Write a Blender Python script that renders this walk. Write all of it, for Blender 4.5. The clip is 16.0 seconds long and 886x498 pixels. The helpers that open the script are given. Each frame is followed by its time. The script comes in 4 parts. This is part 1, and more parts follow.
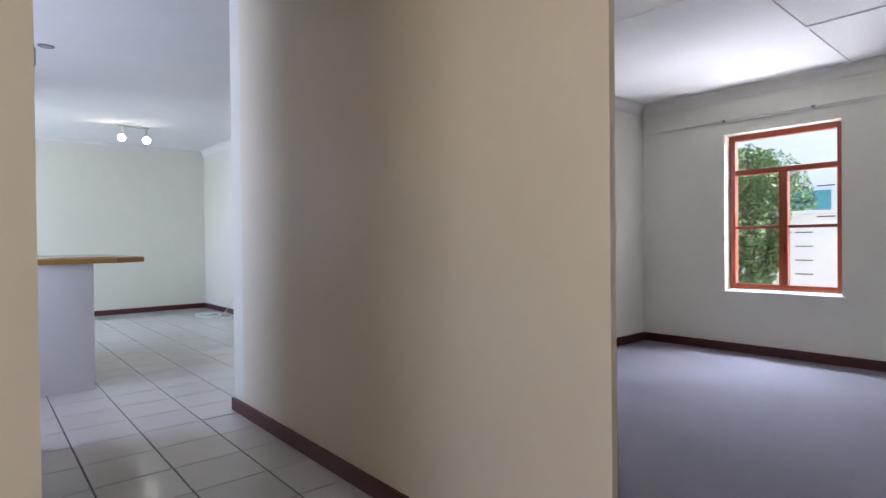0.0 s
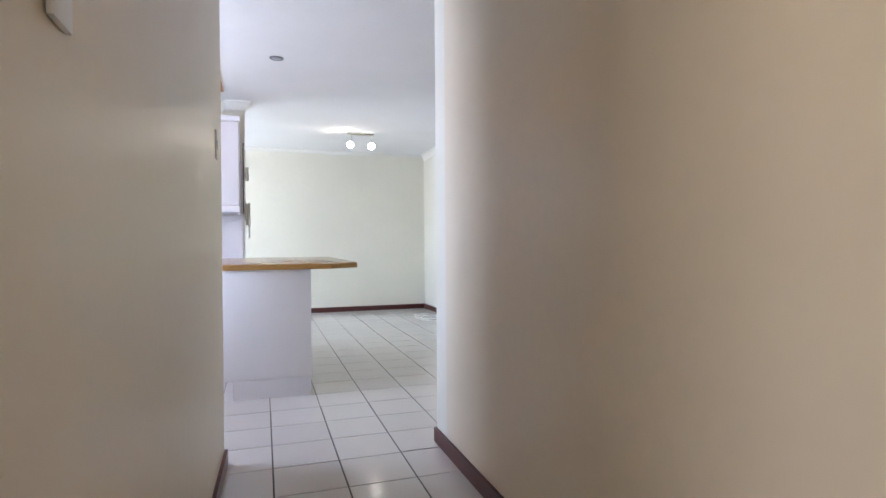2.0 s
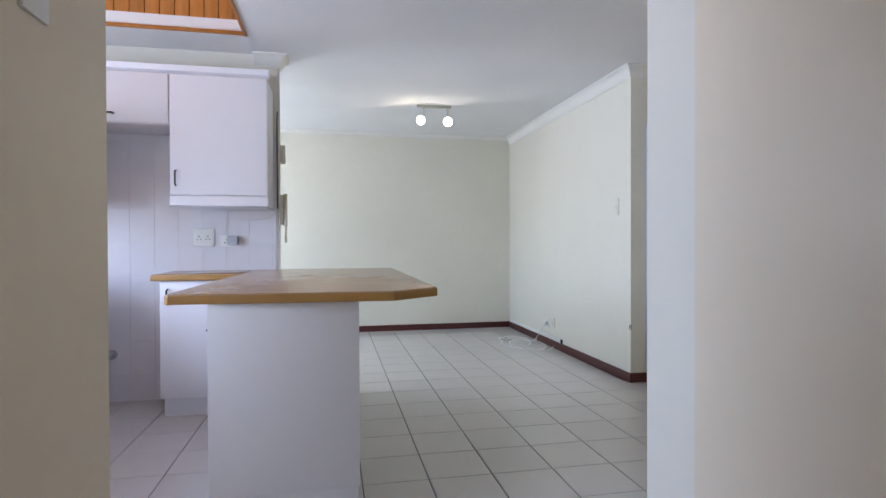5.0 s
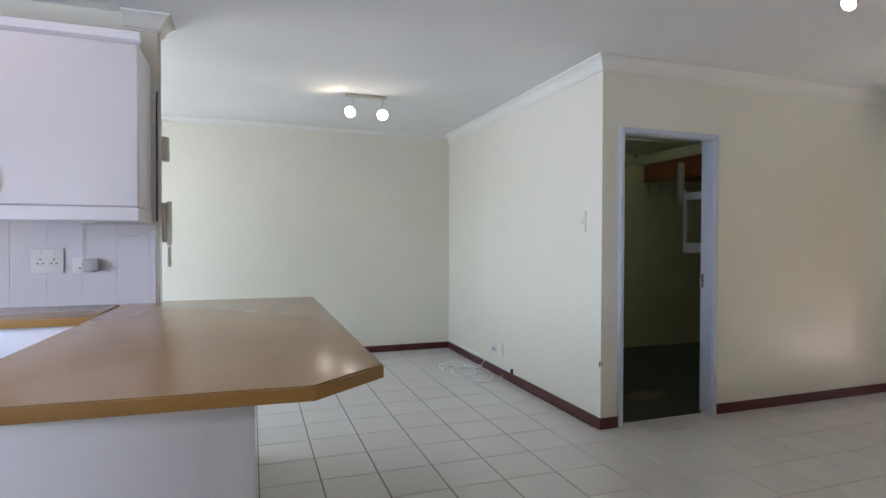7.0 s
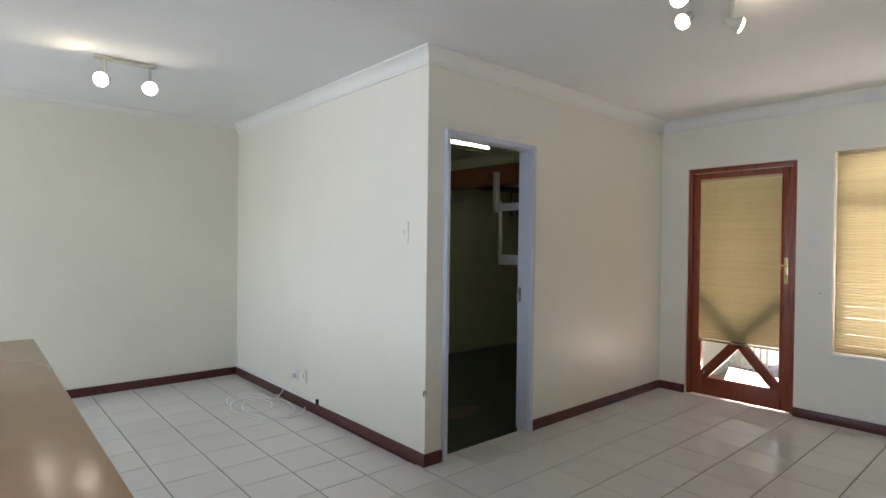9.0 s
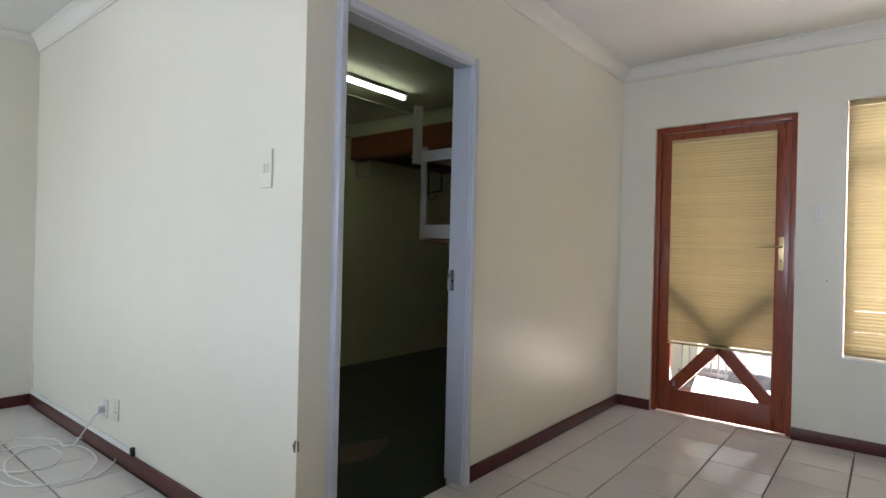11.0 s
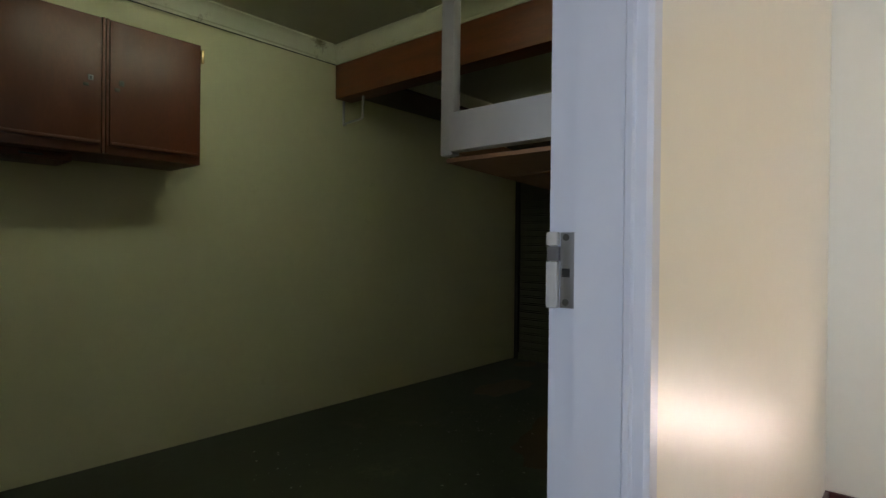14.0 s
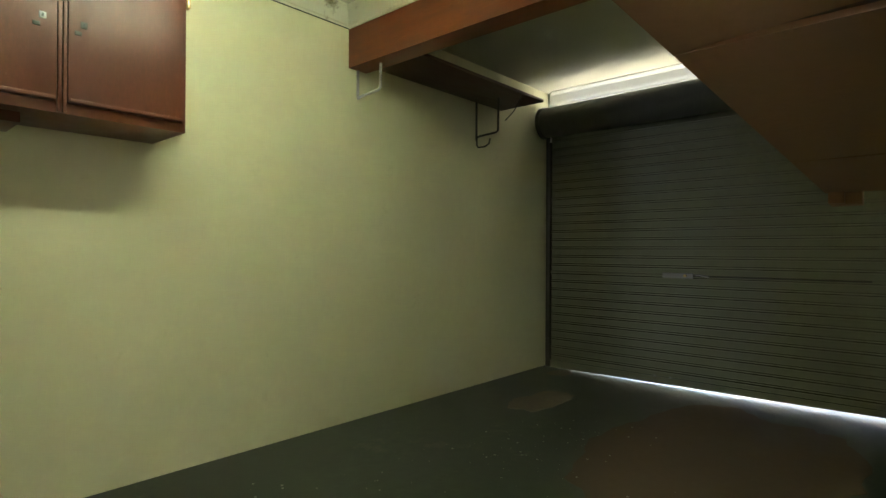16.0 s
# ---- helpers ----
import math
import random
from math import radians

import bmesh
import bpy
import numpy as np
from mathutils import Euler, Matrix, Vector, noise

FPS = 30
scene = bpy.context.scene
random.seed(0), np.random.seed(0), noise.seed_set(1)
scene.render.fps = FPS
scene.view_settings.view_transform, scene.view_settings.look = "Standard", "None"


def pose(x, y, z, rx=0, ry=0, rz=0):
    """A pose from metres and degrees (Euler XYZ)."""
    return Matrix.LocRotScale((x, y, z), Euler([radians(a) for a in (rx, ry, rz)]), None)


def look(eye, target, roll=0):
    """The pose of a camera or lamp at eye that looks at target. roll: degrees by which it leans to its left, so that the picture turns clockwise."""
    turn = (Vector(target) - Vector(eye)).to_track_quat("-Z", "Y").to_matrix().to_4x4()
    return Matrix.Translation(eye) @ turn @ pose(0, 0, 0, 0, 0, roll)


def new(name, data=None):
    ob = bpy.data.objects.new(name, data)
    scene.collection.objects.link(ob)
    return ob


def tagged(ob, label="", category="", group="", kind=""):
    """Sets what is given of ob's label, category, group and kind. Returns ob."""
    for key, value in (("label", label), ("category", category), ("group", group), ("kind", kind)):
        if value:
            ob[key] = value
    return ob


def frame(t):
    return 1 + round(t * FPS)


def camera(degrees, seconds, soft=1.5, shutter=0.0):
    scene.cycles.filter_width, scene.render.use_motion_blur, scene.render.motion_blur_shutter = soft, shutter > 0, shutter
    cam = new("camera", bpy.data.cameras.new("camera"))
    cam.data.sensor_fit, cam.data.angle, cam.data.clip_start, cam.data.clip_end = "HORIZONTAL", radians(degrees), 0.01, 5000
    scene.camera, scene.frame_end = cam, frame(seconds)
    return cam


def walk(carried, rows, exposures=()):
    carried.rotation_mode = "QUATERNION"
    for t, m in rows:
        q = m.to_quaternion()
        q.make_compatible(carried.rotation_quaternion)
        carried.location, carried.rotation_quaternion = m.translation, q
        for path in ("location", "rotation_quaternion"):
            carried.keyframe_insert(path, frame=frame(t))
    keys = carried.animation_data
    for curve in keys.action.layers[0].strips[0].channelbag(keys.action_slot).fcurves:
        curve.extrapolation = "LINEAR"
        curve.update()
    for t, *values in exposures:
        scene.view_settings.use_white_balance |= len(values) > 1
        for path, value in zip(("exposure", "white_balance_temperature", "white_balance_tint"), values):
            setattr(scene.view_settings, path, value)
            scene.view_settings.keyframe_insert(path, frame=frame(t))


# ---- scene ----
cam = camera(78.1, 16.0)
PATH = [
    (0, (-2.966, -6.423, 1.028), (-1.657, -4.911, 1.007), -0.6),
    (0.5, (-2.941, -6.355, 1.032), (-1.814, -4.703, 1.012), -0.7),
    (1, (-2.858, -6.217, 1.057), (-1.909, -4.457, 1.037), -0.4),
    (1.5, (-2.737, -6.03, 1.066), (-1.991, -4.175, 1.048), -0.4),
    (2, (-2.632, -5.82, 1.081), (-2.0, -3.923, 1.063), -0.4),
    (2.5, (-2.506, -5.532, 1.079), (-1.963, -3.607, 1.064), -0.4),
    (3, (-2.46, -5.255, 1.061), (-1.998, -3.309, 1.045), -0.5),
    (3.5, (-2.439, -4.932, 1.092), (-2.026, -2.976, 1.065), -0.5),
    (6, (-2.342, -3.579, 1.214), (-1.933, -1.621, 1.197), -0.0),
    (6.5, (-2.3, -3.362, 1.279), (-1.797, -1.426, 1.249), 0.1),
    (7, (-2.305, -3.206, 1.31), (-1.637, -1.321, 1.28), 0.2),
    (7.5, (-2.3, -3.062, 1.33), (-1.456, -1.249, 1.3), 0.3),
    (8, (-2.294, -2.906, 1.353), (-1.281, -1.182, 1.33), 0.5),
    (8.5, (-2.233, -2.748, 1.368), (-1.059, -1.129, 1.352), 0.6),
    (9, (-2.16, -2.598, 1.39), (-0.836, -1.098, 1.368), 0.7),
    (11.5, (-0.892, -1.349, 1.139), (0.671, -0.1, 1.139), 1.3),
    (12, (-0.622, -1.115, 1.154), (0.933, 0.143, 1.133), 0.8),
    (12.5, (-0.3545, -0.8885, 1.094), (1.188, 0.383, 1.081), 0.9),
    (13, (-0.118, -0.671, 1.066), (1.408, 0.622, 1.052), 0.8),
    (13.5, (0.099, -0.451, 1.059), (1.617, 0.851, 1.042), 0.7),
    (14, (0.314, -0.274, 1.041), (1.822, 1.04, 1.031), 0.6),
    (14.5, (0.451, -0.14, 1.004), (1.946, 1.189, 0.998), 0.4),
    (15, (0.543, -0.031, 0.98), (2.025, 1.312, 0.977), 0.5),
    (15.5, (0.607, 0.087, 0.951), (2.09, 1.429, 0.955), 0.4),
    (16, (0.642, 0.206, 0.952), (2.131, 1.541, 0.96), 0.3),
]
EXPOSE = [(0, 1.92, 5650, 16), (0.5, 1.9, 5650, 16), (1.5, 2.2, 5950, 17), (2.5, 2.3, 6100, 17), (3.5, 2.25, 6100, 17), (6.0, 1.56, 6000, 16), (7, 1.6, 6200, 15), (9, 1.66, 6400, 14), (12.0, 1.85, 6350, 14),
          (12.5, 1.92, 6400, 14), (13.5, 2.25, 6600, 14), (14.5, 2.6, 6900, 14), (15.0, 3.08, 7200, 14), (15.5, 3.88, 7100, 12), (16.0, 4.5, 6900, 11)]
walk(cam, [(t, look(eye, target, roll)) for t, eye, target, roll in PATH], EXPOSE)

# ---------------------------------------------------------------- light and world
scene.view_settings.exposure = 0.0
world = bpy.data.worlds.new("world")
scene.world = world
world.use_nodes = True
wn = world.node_tree
sky = wn.nodes.new("ShaderNodeTexSky")
sky.sky_type = "NISHITA"
sky.sun_disc = False
sky.sun_elevation, sky.sun_rotation = radians(62), radians(160)
wn.nodes["Background"].inputs["Strength"].default_value = 0.15
wn.links.new(sky.outputs["Color"], wn.nodes["Background"].inputs["Color"])


def lamp(name, kind, m, energy, color=(1, 1, 1), size=None, size_y=None, **more):
    data = bpy.data.lights.new(name, kind)
    data.energy, data.color = energy, color
    if kind == "AREA":
        data.shape, data.size, data.size_y = "RECTANGLE", size, size_y
        if "spread" in more:
            data.spread = radians(more["spread"])
    elif kind == "SUN":
        data.angle = radians(size)
    else:
        data.shadow_soft_size = size
        if kind == "SPOT":
            data.spot_size, data.spot_blend = radians(more["cone"]), 0.6
    ob = new(name, data)
    ob.matrix_world = m
    return ob


lamp("sun", "SUN", look((0, 0, 0), (-0.16, 0.44, -0.88)), 5.0, (1.0, 0.95, 0.87), 0.5)
DAY = (0.86, 0.92, 1.0)
lamp("bedroom_window_daylight", "AREA", look((2.95, -4.77, 2.45), (0.6, -4.77, 0.4)), 80, DAY, 1.3, 0.6)
lamp("bedroom_window_ground_light", "AREA", look((2.9, -4.77, 0.25), (1.4, -4.77, 1.6)), 27, (1.0, 0.97, 0.92), 1.3, 0.35)
lamp("living_window_daylight", "AREA", look((3.35, -2.1, 1.34), (0, -2.1, 1.1)), 30, (1.0, 0.96, 0.90), 1.4, 1.55)
lamp("door_glass_daylight", "AREA", look((3.35, -0.685, 1.35), (0, -0.7, 1.2)), 3.4, (1.0, 0.92, 0.80), 0.6, 1.2)
lamp("door_step_daylight", "AREA", look((3.42, -0.70, 0.07), (2.2, -0.35, 0.85)), 4.2, (1.0, 0.82, 0.73), 0.6, 0.28)
lamp("kitchen_window_daylight", "AREA", look((-5.16, -1.85, 1.6), (0, -1.2, 1.0)), 25, (0.67, 0.79, 1.0), 1.5, 1.05)
lamp("dining_window_daylight", "AREA", look((-5.16, 1.75, 1.3), (0, 1.4, 1.1)), 15.5, (0.78, 0.88, 1.0), 1.8, 1.7)
# unseen fill lamp, added to brighten the passage walls
lamp("passage_fill_light", "AREA", look((-5.16, -6.25, 1.5), (0, -6.0, 1.2)), 5.2, (1.0, 0.84, 0.70), 1.2, 1.2)
lamp("garage_gap_daylight", "AREA", look((5.263, 1.7, 2.19), (5.25, 1.7, 3.0)), 0.17, (0.84, 0.92, 1.0), 2.4, 0.04)
# light that leaks from the backs of the ceiling spots
lamp("spot_bar_glow", "SPOT", look((-1.53, 1.50, 2.475), (-1.80, 1.40, 2.575)), 0.45, (1.0, 0.80, 0.5), 0.02, cone=120)
lamp("spot_cluster_glow", "SPOT", look((0.62, -1.62, 2.475), (0.90, -1.70, 2.575)), 0.45, (1.0, 0.80, 0.5), 0.02, cone=120)

# ---------------------------------------------------------------- materials


def material(name, color, rough=0.5, metal=0.0, vary=0.06, scale=2.0, fine=45.0, bump=0.08, bump_scale=160.0,
             other=None, stretch=(1, 1, 1), spots=None, piece=0.0, gloss=0.0, transmit=0.0):
    """A procedural surface: base colour mottled at two scales, optional stain colour, fine relief."""
    m = bpy.data.materials.new(name)
    m.use_nodes = True
    nt = m.node_tree
    out = nt.nodes["Principled BSDF"]
    tc = nt.nodes.new("ShaderNodeTexCoord")
    mp = nt.nodes.new("ShaderNodeMapping")
    mp.inputs["Scale"].default_value = stretch
    nt.links.new(tc.outputs["Object"], mp.inputs["Vector"])

    def noisy(s, detail=4.0, rough_=0.6):
        n = nt.nodes.new("ShaderNodeTexNoise")
        n.inputs["Scale"].default_value, n.inputs["Detail"].default_value = s, detail
        n.inputs["Roughness"].default_value = rough_
        nt.links.new(mp.outputs["Vector"], n.inputs["Vector"])
        return n.outputs["Fac"]

    def mix(fac, a, b, kind="MIX"):
        n = nt.nodes.new("ShaderNodeMix")
        n.data_type, n.blend_type = "RGBA", kind
        for k, v in (("Factor", fac),):
            if isinstance(v, float):
                n.inputs[0].default_value = v
            else:
                nt.links.new(v, n.inputs[0])
        for i, v in ((6, a), (7, b)):
            if isinstance(v, tuple):
                n.inputs[i].default_value = (*v, 1)
            else:
                nt.links.new(v, n.inputs[i])
        return n.outputs[2]

    def span(v, lo, hi, to0=0.0, to1=1.0):
        n = nt.nodes.new("ShaderNodeMapRange")
        for i, x in enumerate((lo, hi, to0, to1)):
            n.inputs[i + 1].default_value = x
        nt.links.new(v, n.inputs[0])
        return n.outputs[0]

    dark = tuple(max(0.0, c * (1 - vary)) for c in color)
    light = tuple(min(1.0, c * (1 + vary)) for c in (other or color))
    big = noisy(scale)
    small = noisy(fine, 6.0)
    col = mix(span(big, 0.3, 0.7), dark, light)
    col = mix(span(small, 0.35, 0.65, 0.0, 0.5), col, dark)
    if spots:
        s_color, s_scale, lo, hi = spots
        col = mix(span(noisy(s_scale, 8.0, 0.7), lo, hi), col, s_color)
    if piece:
        info = nt.nodes.new("ShaderNodeObjectInfo")
        geo = nt.nodes.new("ShaderNodeNewGeometry")
        add = nt.nodes.new("ShaderNodeMath")
        nt.links.new(info.outputs["Random"], add.inputs[0])
        nt.links.new(geo.outputs["Random Per Island"], add.inputs[1])
        frac = nt.nodes.new("ShaderNodeMath")
        frac.operation = "FRACT"
        nt.links.new(add.outputs[0], frac.inputs[0])
        hsv = nt.nodes.new("ShaderNodeHueSaturation")
        nt.links.new(span(frac.outputs[0], 0, 1, 1 - piece, 1 + piece), hsv.inputs["Value"])
        nt.links.new(col, hsv.inputs["Color"])
        col = hsv.outputs["Color"]
    nt.links.new(col, out.inputs["Base Color"])
    nt.links.new(span(big, 0.3, 0.7, max(0.02, rough * 0.88), min(1.0, rough * 1.12)), out.inputs["Roughness"])
    out.inputs["Metallic"].default_value = metal
    out.inputs["Coat Weight"].default_value = gloss
    out.inputs["Coat Roughness"].default_value = 0.12
    if bump:
        b = nt.nodes.new("ShaderNodeBump")
        b.inputs["Strength"].default_value, b.inputs["Distance"].default_value = bump, 0.002
        nt.links.new(noisy(bump_scale, 5.0), b.inputs["Height"])
        nt.links.new(b.outputs["Normal"], out.inputs["Normal"])
    return m


def glowing(name, color, strength):
    m = bpy.data.materials.new(name)
    m.use_nodes = True
    p = m.node_tree.nodes["Principled BSDF"]
    p.inputs["Base Color"].default_value = (0.9, 0.9, 0.9, 1)
    p.inputs["Emission Color"].default_value = (*color, 1)
    p.inputs["Emission Strength"].default_value = strength
    return m


def clear_glass(name):
    m = bpy.data.materials.new(name)
    m.use_nodes = True
    p = m.node_tree.nodes["Principled BSDF"]
    p.inputs["Transmission Weight"].default_value = 1.0
    p.inputs["Roughness"].default_value = 0.02
    p.inputs["IOR"].default_value = 1.45
    return m


CREAM = material("cream_wall_paint", (0.785, 0.765, 0.665), 0.36, vary=0.03, scale=1.2, fine=18, bump=0.12, bump_scale=55)
# CREAM again, with the passage's warmer light put into the colour
HALL = material("warm_lit_cream_paint", (0.79, 0.70, 0.545), 0.37, vary=0.03, scale=1.2, fine=18, bump=0.12, bump_scale=55)
WHITE_CEIL = material("white_stippled_ceiling", (0.80, 0.80, 0.79), 0.85, vary=0.03, scale=2, bump=0.5, bump_scale=110)
GAR_WALL = material("pale_green_garage_paint", (0.66, 0.645, 0.44), 0.6, vary=0.05, scale=1.5, fine=14, bump=0.2, bump_scale=60,
                    spots=((0.50, 0.49, 0.30), 3.0, 0.62, 0.8))
GAR_CEIL = material("grey_green_board_ceiling", (0.46, 0.46, 0.36), 0.8, vary=0.06, bump=0.1)
CORNICE_W = material("white_plaster_cornice", (0.80, 0.79, 0.74), 0.7, vary=0.03, bump=0.05)
CORNICE_G = material("stained_plaster_cornice", (0.62, 0.63, 0.50), 0.7, vary=0.05, spots=((0.22, 0.20, 0.13), 4.0, 0.60, 0.70), bump=0.05)
TILE = material("glazed_floor_tile", (0.66, 0.645, 0.62), 0.135, vary=0.012, scale=6, fine=70, bump=0.03, bump_scale=40, piece=0.03)
GROUT = material("dark_grout", (0.10, 0.095, 0.09), 0.9, vary=0.2, fine=30, bump=0.2)
SKIRT = material("dark_red_brown_gloss_paint", (0.085, 0.018, 0.016), 0.32, vary=0.12, fine=25, bump=0.08, bump_scale=70)
CARPET = material("grey_violet_carpet", (0.22, 0.20, 0.225), 0.95, vary=0.12, scale=1.5, fine=220, bump=0.8, bump_scale=420)
MELAMINE = material("white_melamine", (0.78, 0.77, 0.80), 0.35, vary=0.015, bump=0.02)
WORKTOP = material("caramel_laminate_top", (0.39, 0.245, 0.125), 0.2, vary=0.05, scale=5, fine=120, bump=0.03)
EDGE = material("golden_brown_edge_band", (0.38, 0.20, 0.055), 0.35, vary=0.06, fine=60, bump=0.03)
BLACK = material("black_plastic", (0.02, 0.02, 0.022), 0.4, vary=0.1, bump=0.03)
PLASTIC = material("white_plastic", (0.78, 0.78, 0.76), 0.35, vary=0.02, bump=0.02)
OLD_PLASTIC = material("yellowed_plastic", (0.62, 0.60, 0.50), 0.4, vary=0.04, bump=0.02)
GREY_PLASTIC = material("grey_plastic", (0.42, 0.43, 0.47), 0.45, vary=0.05, bump=0.02)
WALL_TILE = material("white_glazed_wall_tile", (0.74, 0.73, 0.77), 0.2, vary=0.025, scale=4, bump=0.03, piece=0.02)
WALL_GROUT = material("pale_grout", (0.73, 0.72, 0.75), 0.9, vary=0.06)
PINE = material("varnished_knotty_pine", (0.50, 0.20, 0.045), 0.35, vary=0.22, scale=5, fine=30, stretch=(6, 6, 0.5),
                spots=((0.16, 0.05, 0.012), 5.0, 0.66, 0.74), piece=0.12)
DOOR_PAINT = material("pale_blue_grey_enamel", (0.57, 0.61, 0.69), 0.35, vary=0.04, fine=20, bump=0.06, bump_scale=60,
                      spots=((0.30, 0.32, 0.36), 14.0, 0.74, 0.78))
RED_WOOD = material("red_brown_stained_meranti", (0.25, 0.046, 0.016), 0.3, vary=0.22, scale=4, fine=40, stretch=(9, 9, 0.9), bump=0.1, gloss=0.2)
BEAM_WOOD = material("red_brown_beam", (0.20, 0.055, 0.018), 0.5, vary=0.25, scale=3, fine=30, stretch=(6, 0.7, 6), bump=0.15,
                     spots=((0.05, 0.015, 0.008), 8.0, 0.68, 0.75))
CUPBOARD = material("scuffed_dark_cherry_veneer", (0.115, 0.030, 0.014), 0.40, vary=0.25, scale=3, fine=30, stretch=(3, 3, 1), bump=0.08,
                    spots=((0.30, 0.17, 0.11), 7.0, 0.64, 0.86))
DARK_WOOD = material("dark_brown_wood", (0.06, 0.022, 0.012), 0.5, vary=0.25, scale=4, fine=30, stretch=(1, 6, 6), bump=0.12)
HARDBOARD = material("brown_hardboard", (0.26, 0.14, 0.07), 0.7, vary=0.12, scale=3, fine=60, bump=0.1)
SCUFFED_WHITE = material("scuffed_white_painted_timber", (0.45, 0.45, 0.43), 0.5, vary=0.1, scale=6, fine=30, stretch=(1, 1, 0.5), bump=0.15,
                         spots=((0.25, 0.23, 0.19), 10.0, 0.68, 0.76))
ROLLER = material("dull_green_roller_steel", (0.165, 0.175, 0.13), 0.5, metal=0.2, vary=0.1, scale=2, fine=25, bump=0.05)
STEEL = material("worn_steel", (0.30, 0.30, 0.32), 0.4, metal=0.9, vary=0.15, fine=60, bump=0.06)
DARK_STEEL = material("dark_painted_steel", (0.07, 0.07, 0.06), 0.5, metal=0.3, vary=0.15, bump=0.05)
BRASS = material("tarnished_brass", (0.55, 0.42, 0.20), 0.3, metal=0.9, vary=0.12, bump=0.04)
GAR_FLOOR = material("worn_dark_green_floor_paint", (0.046, 0.058, 0.042), 0.42, vary=0.35, scale=1.3, fine=14, bump=0.3, bump_scale=40,
                     spots=((0.13, 0.12, 0.09), 2.6, 0.60, 0.72))
STAIN = material("bare_brown_concrete", (0.11, 0.075, 0.045), 0.6, vary=0.2, scale=2.5, fine=25, bump=0.2, bump_scale=60)
PALE_STAIN = material("pale_cement_spill", (0.22, 0.19, 0.15), 0.8, vary=0.2, scale=5, fine=30, bump=0.3, bump_scale=60)
FLAKE = material("white_paint_flake", (0.42, 0.42, 0.38), 0.7, vary=0.1)
BLIND = material("gold_aluminium_slat", (0.44, 0.35, 0.165), 0.4, metal=0.15, vary=0.05, fine=15, bump=0.02, piece=0.05)
CORD = material("cream_cord", (0.65, 0.60, 0.45), 0.7, vary=0.05)
GLASS = clear_glass("window_glass")
BULB = glowing("lit_bulb", (1.0, 0.90, 0.72), 11.0)
TUBE = glowing("lit_fluorescent_tube", (0.90, 1.0, 0.72), 6.3)
PAVER = material("grey_paving_brick", (0.40, 0.37, 0.34), 0.85, vary=0.15, fine=40, bump=0.3, bump_scale=80, piece=0.15)
RED_STEP = material("red_polished_cement", (0.30, 0.085, 0.055), 0.45, vary=0.12, fine=20, bump=0.1)
SAND = material("pale_dry_ground", (0.42, 0.38, 0.31), 0.95, vary=0.15, scale=0.6, fine=8, bump=0.4, bump_scale=30)
FACADE = material("white_garden_wall_plaster", (0.75, 0.73, 0.68), 0.85, vary=0.05, bump=0.3, bump_scale=50)
ROOF = material("brown_roof_tile", (0.20, 0.10, 0.07), 0.8, vary=0.15, bump=0.3)
TEAL = material("teal_painted_shutter", (0.10, 0.30, 0.30), 0.5, vary=0.1)
LEAF = material("sunlit_leaf", (0.13, 0.21, 0.07), 0.55, vary=0.3, scale=3, fine=20, bump=0, piece=0.45)
BARK = material("bark", (0.14, 0.10, 0.07), 0.9, vary=0.25, fine=20, stretch=(4, 4, 0.8), bump=0.5, bump_scale=30)

# ---------------------------------------------------------------- mesh helpers


def bx(bm, x0, y0, z0, x1, y1, z1, bevel=0.0, m=None):
    """A box between two corners, with rounded edges if asked for."""
    x0, x1, y0, y1, z0, z1 = min(x0, x1), max(x0, x1), min(y0, y1), max(y0, y1), min(z0, z1), max(z0, z1)
    v = [bm.verts.new(p) for p in ((x0, y0, z0), (x1, y0, z0), (x1, y1, z0), (x0, y1, z0), (x0, y0, z1), (x1, y0, z1), (x1, y1, z1), (x0, y1, z1))]
    f = [bm.faces.new([v[i] for i in q]) for q in ((3, 2, 1, 0), (4, 5, 6, 7), (0, 1, 5, 4), (1, 2, 6, 5), (2, 3, 7, 6), (3, 0, 4, 7))]
    if m is not None:
        bmesh.ops.transform(bm, matrix=m, verts=v)
    if bevel:
        bmesh.ops.bevel(bm, geom=list({e for q in f for e in q.edges}), offset=bevel, segments=2, affect="EDGES", profile=0.6)


def extrude(bm, points, by):
    """A closed polygon of 3D points pushed along a vector into a solid."""
    by = Vector(by)
    a = [bm.verts.new(p) for p in points]
    b = [bm.verts.new(Vector(p) + by) for p in points]
    n = len(a)
    bm.faces.new(list(reversed(a)))
    bm.faces.new(b)
    for i in range(n):
        bm.faces.new((a[i], a[(i + 1) % n], b[(i + 1) % n], b[i]))


def tube(bm, points, r, seg=8, r_end=None):
    """A round rod along a line of points."""
    pts = [Vector(p) for p in points]
    rings = []
    side = None
    for i, p in enumerate(pts):
        d = (pts[min(i + 1, len(pts) - 1)] - pts[max(i - 1, 0)]).normalized()
        if side is None:
            side = d.orthogonal().normalized()
        side = (side - d * side.dot(d)).normalized()
        up = d.cross(side)
        rr = r if r_end is None else r + (r_end - r) * i / (len(pts) - 1)
        rings.append([bm.verts.new(p + (side * math.cos(a) + up * math.sin(a)) * rr) for a in (2 * math.pi * k / seg for k in range(seg))])
    for a, b in zip(rings, rings[1:]):
        for k in range(seg):
            bm.faces.new((a[k], a[(k + 1) % seg], b[(k + 1) % seg], b[k]))
    bm.faces.new(list(reversed(rings[0])))
    bm.faces.new(rings[-1])


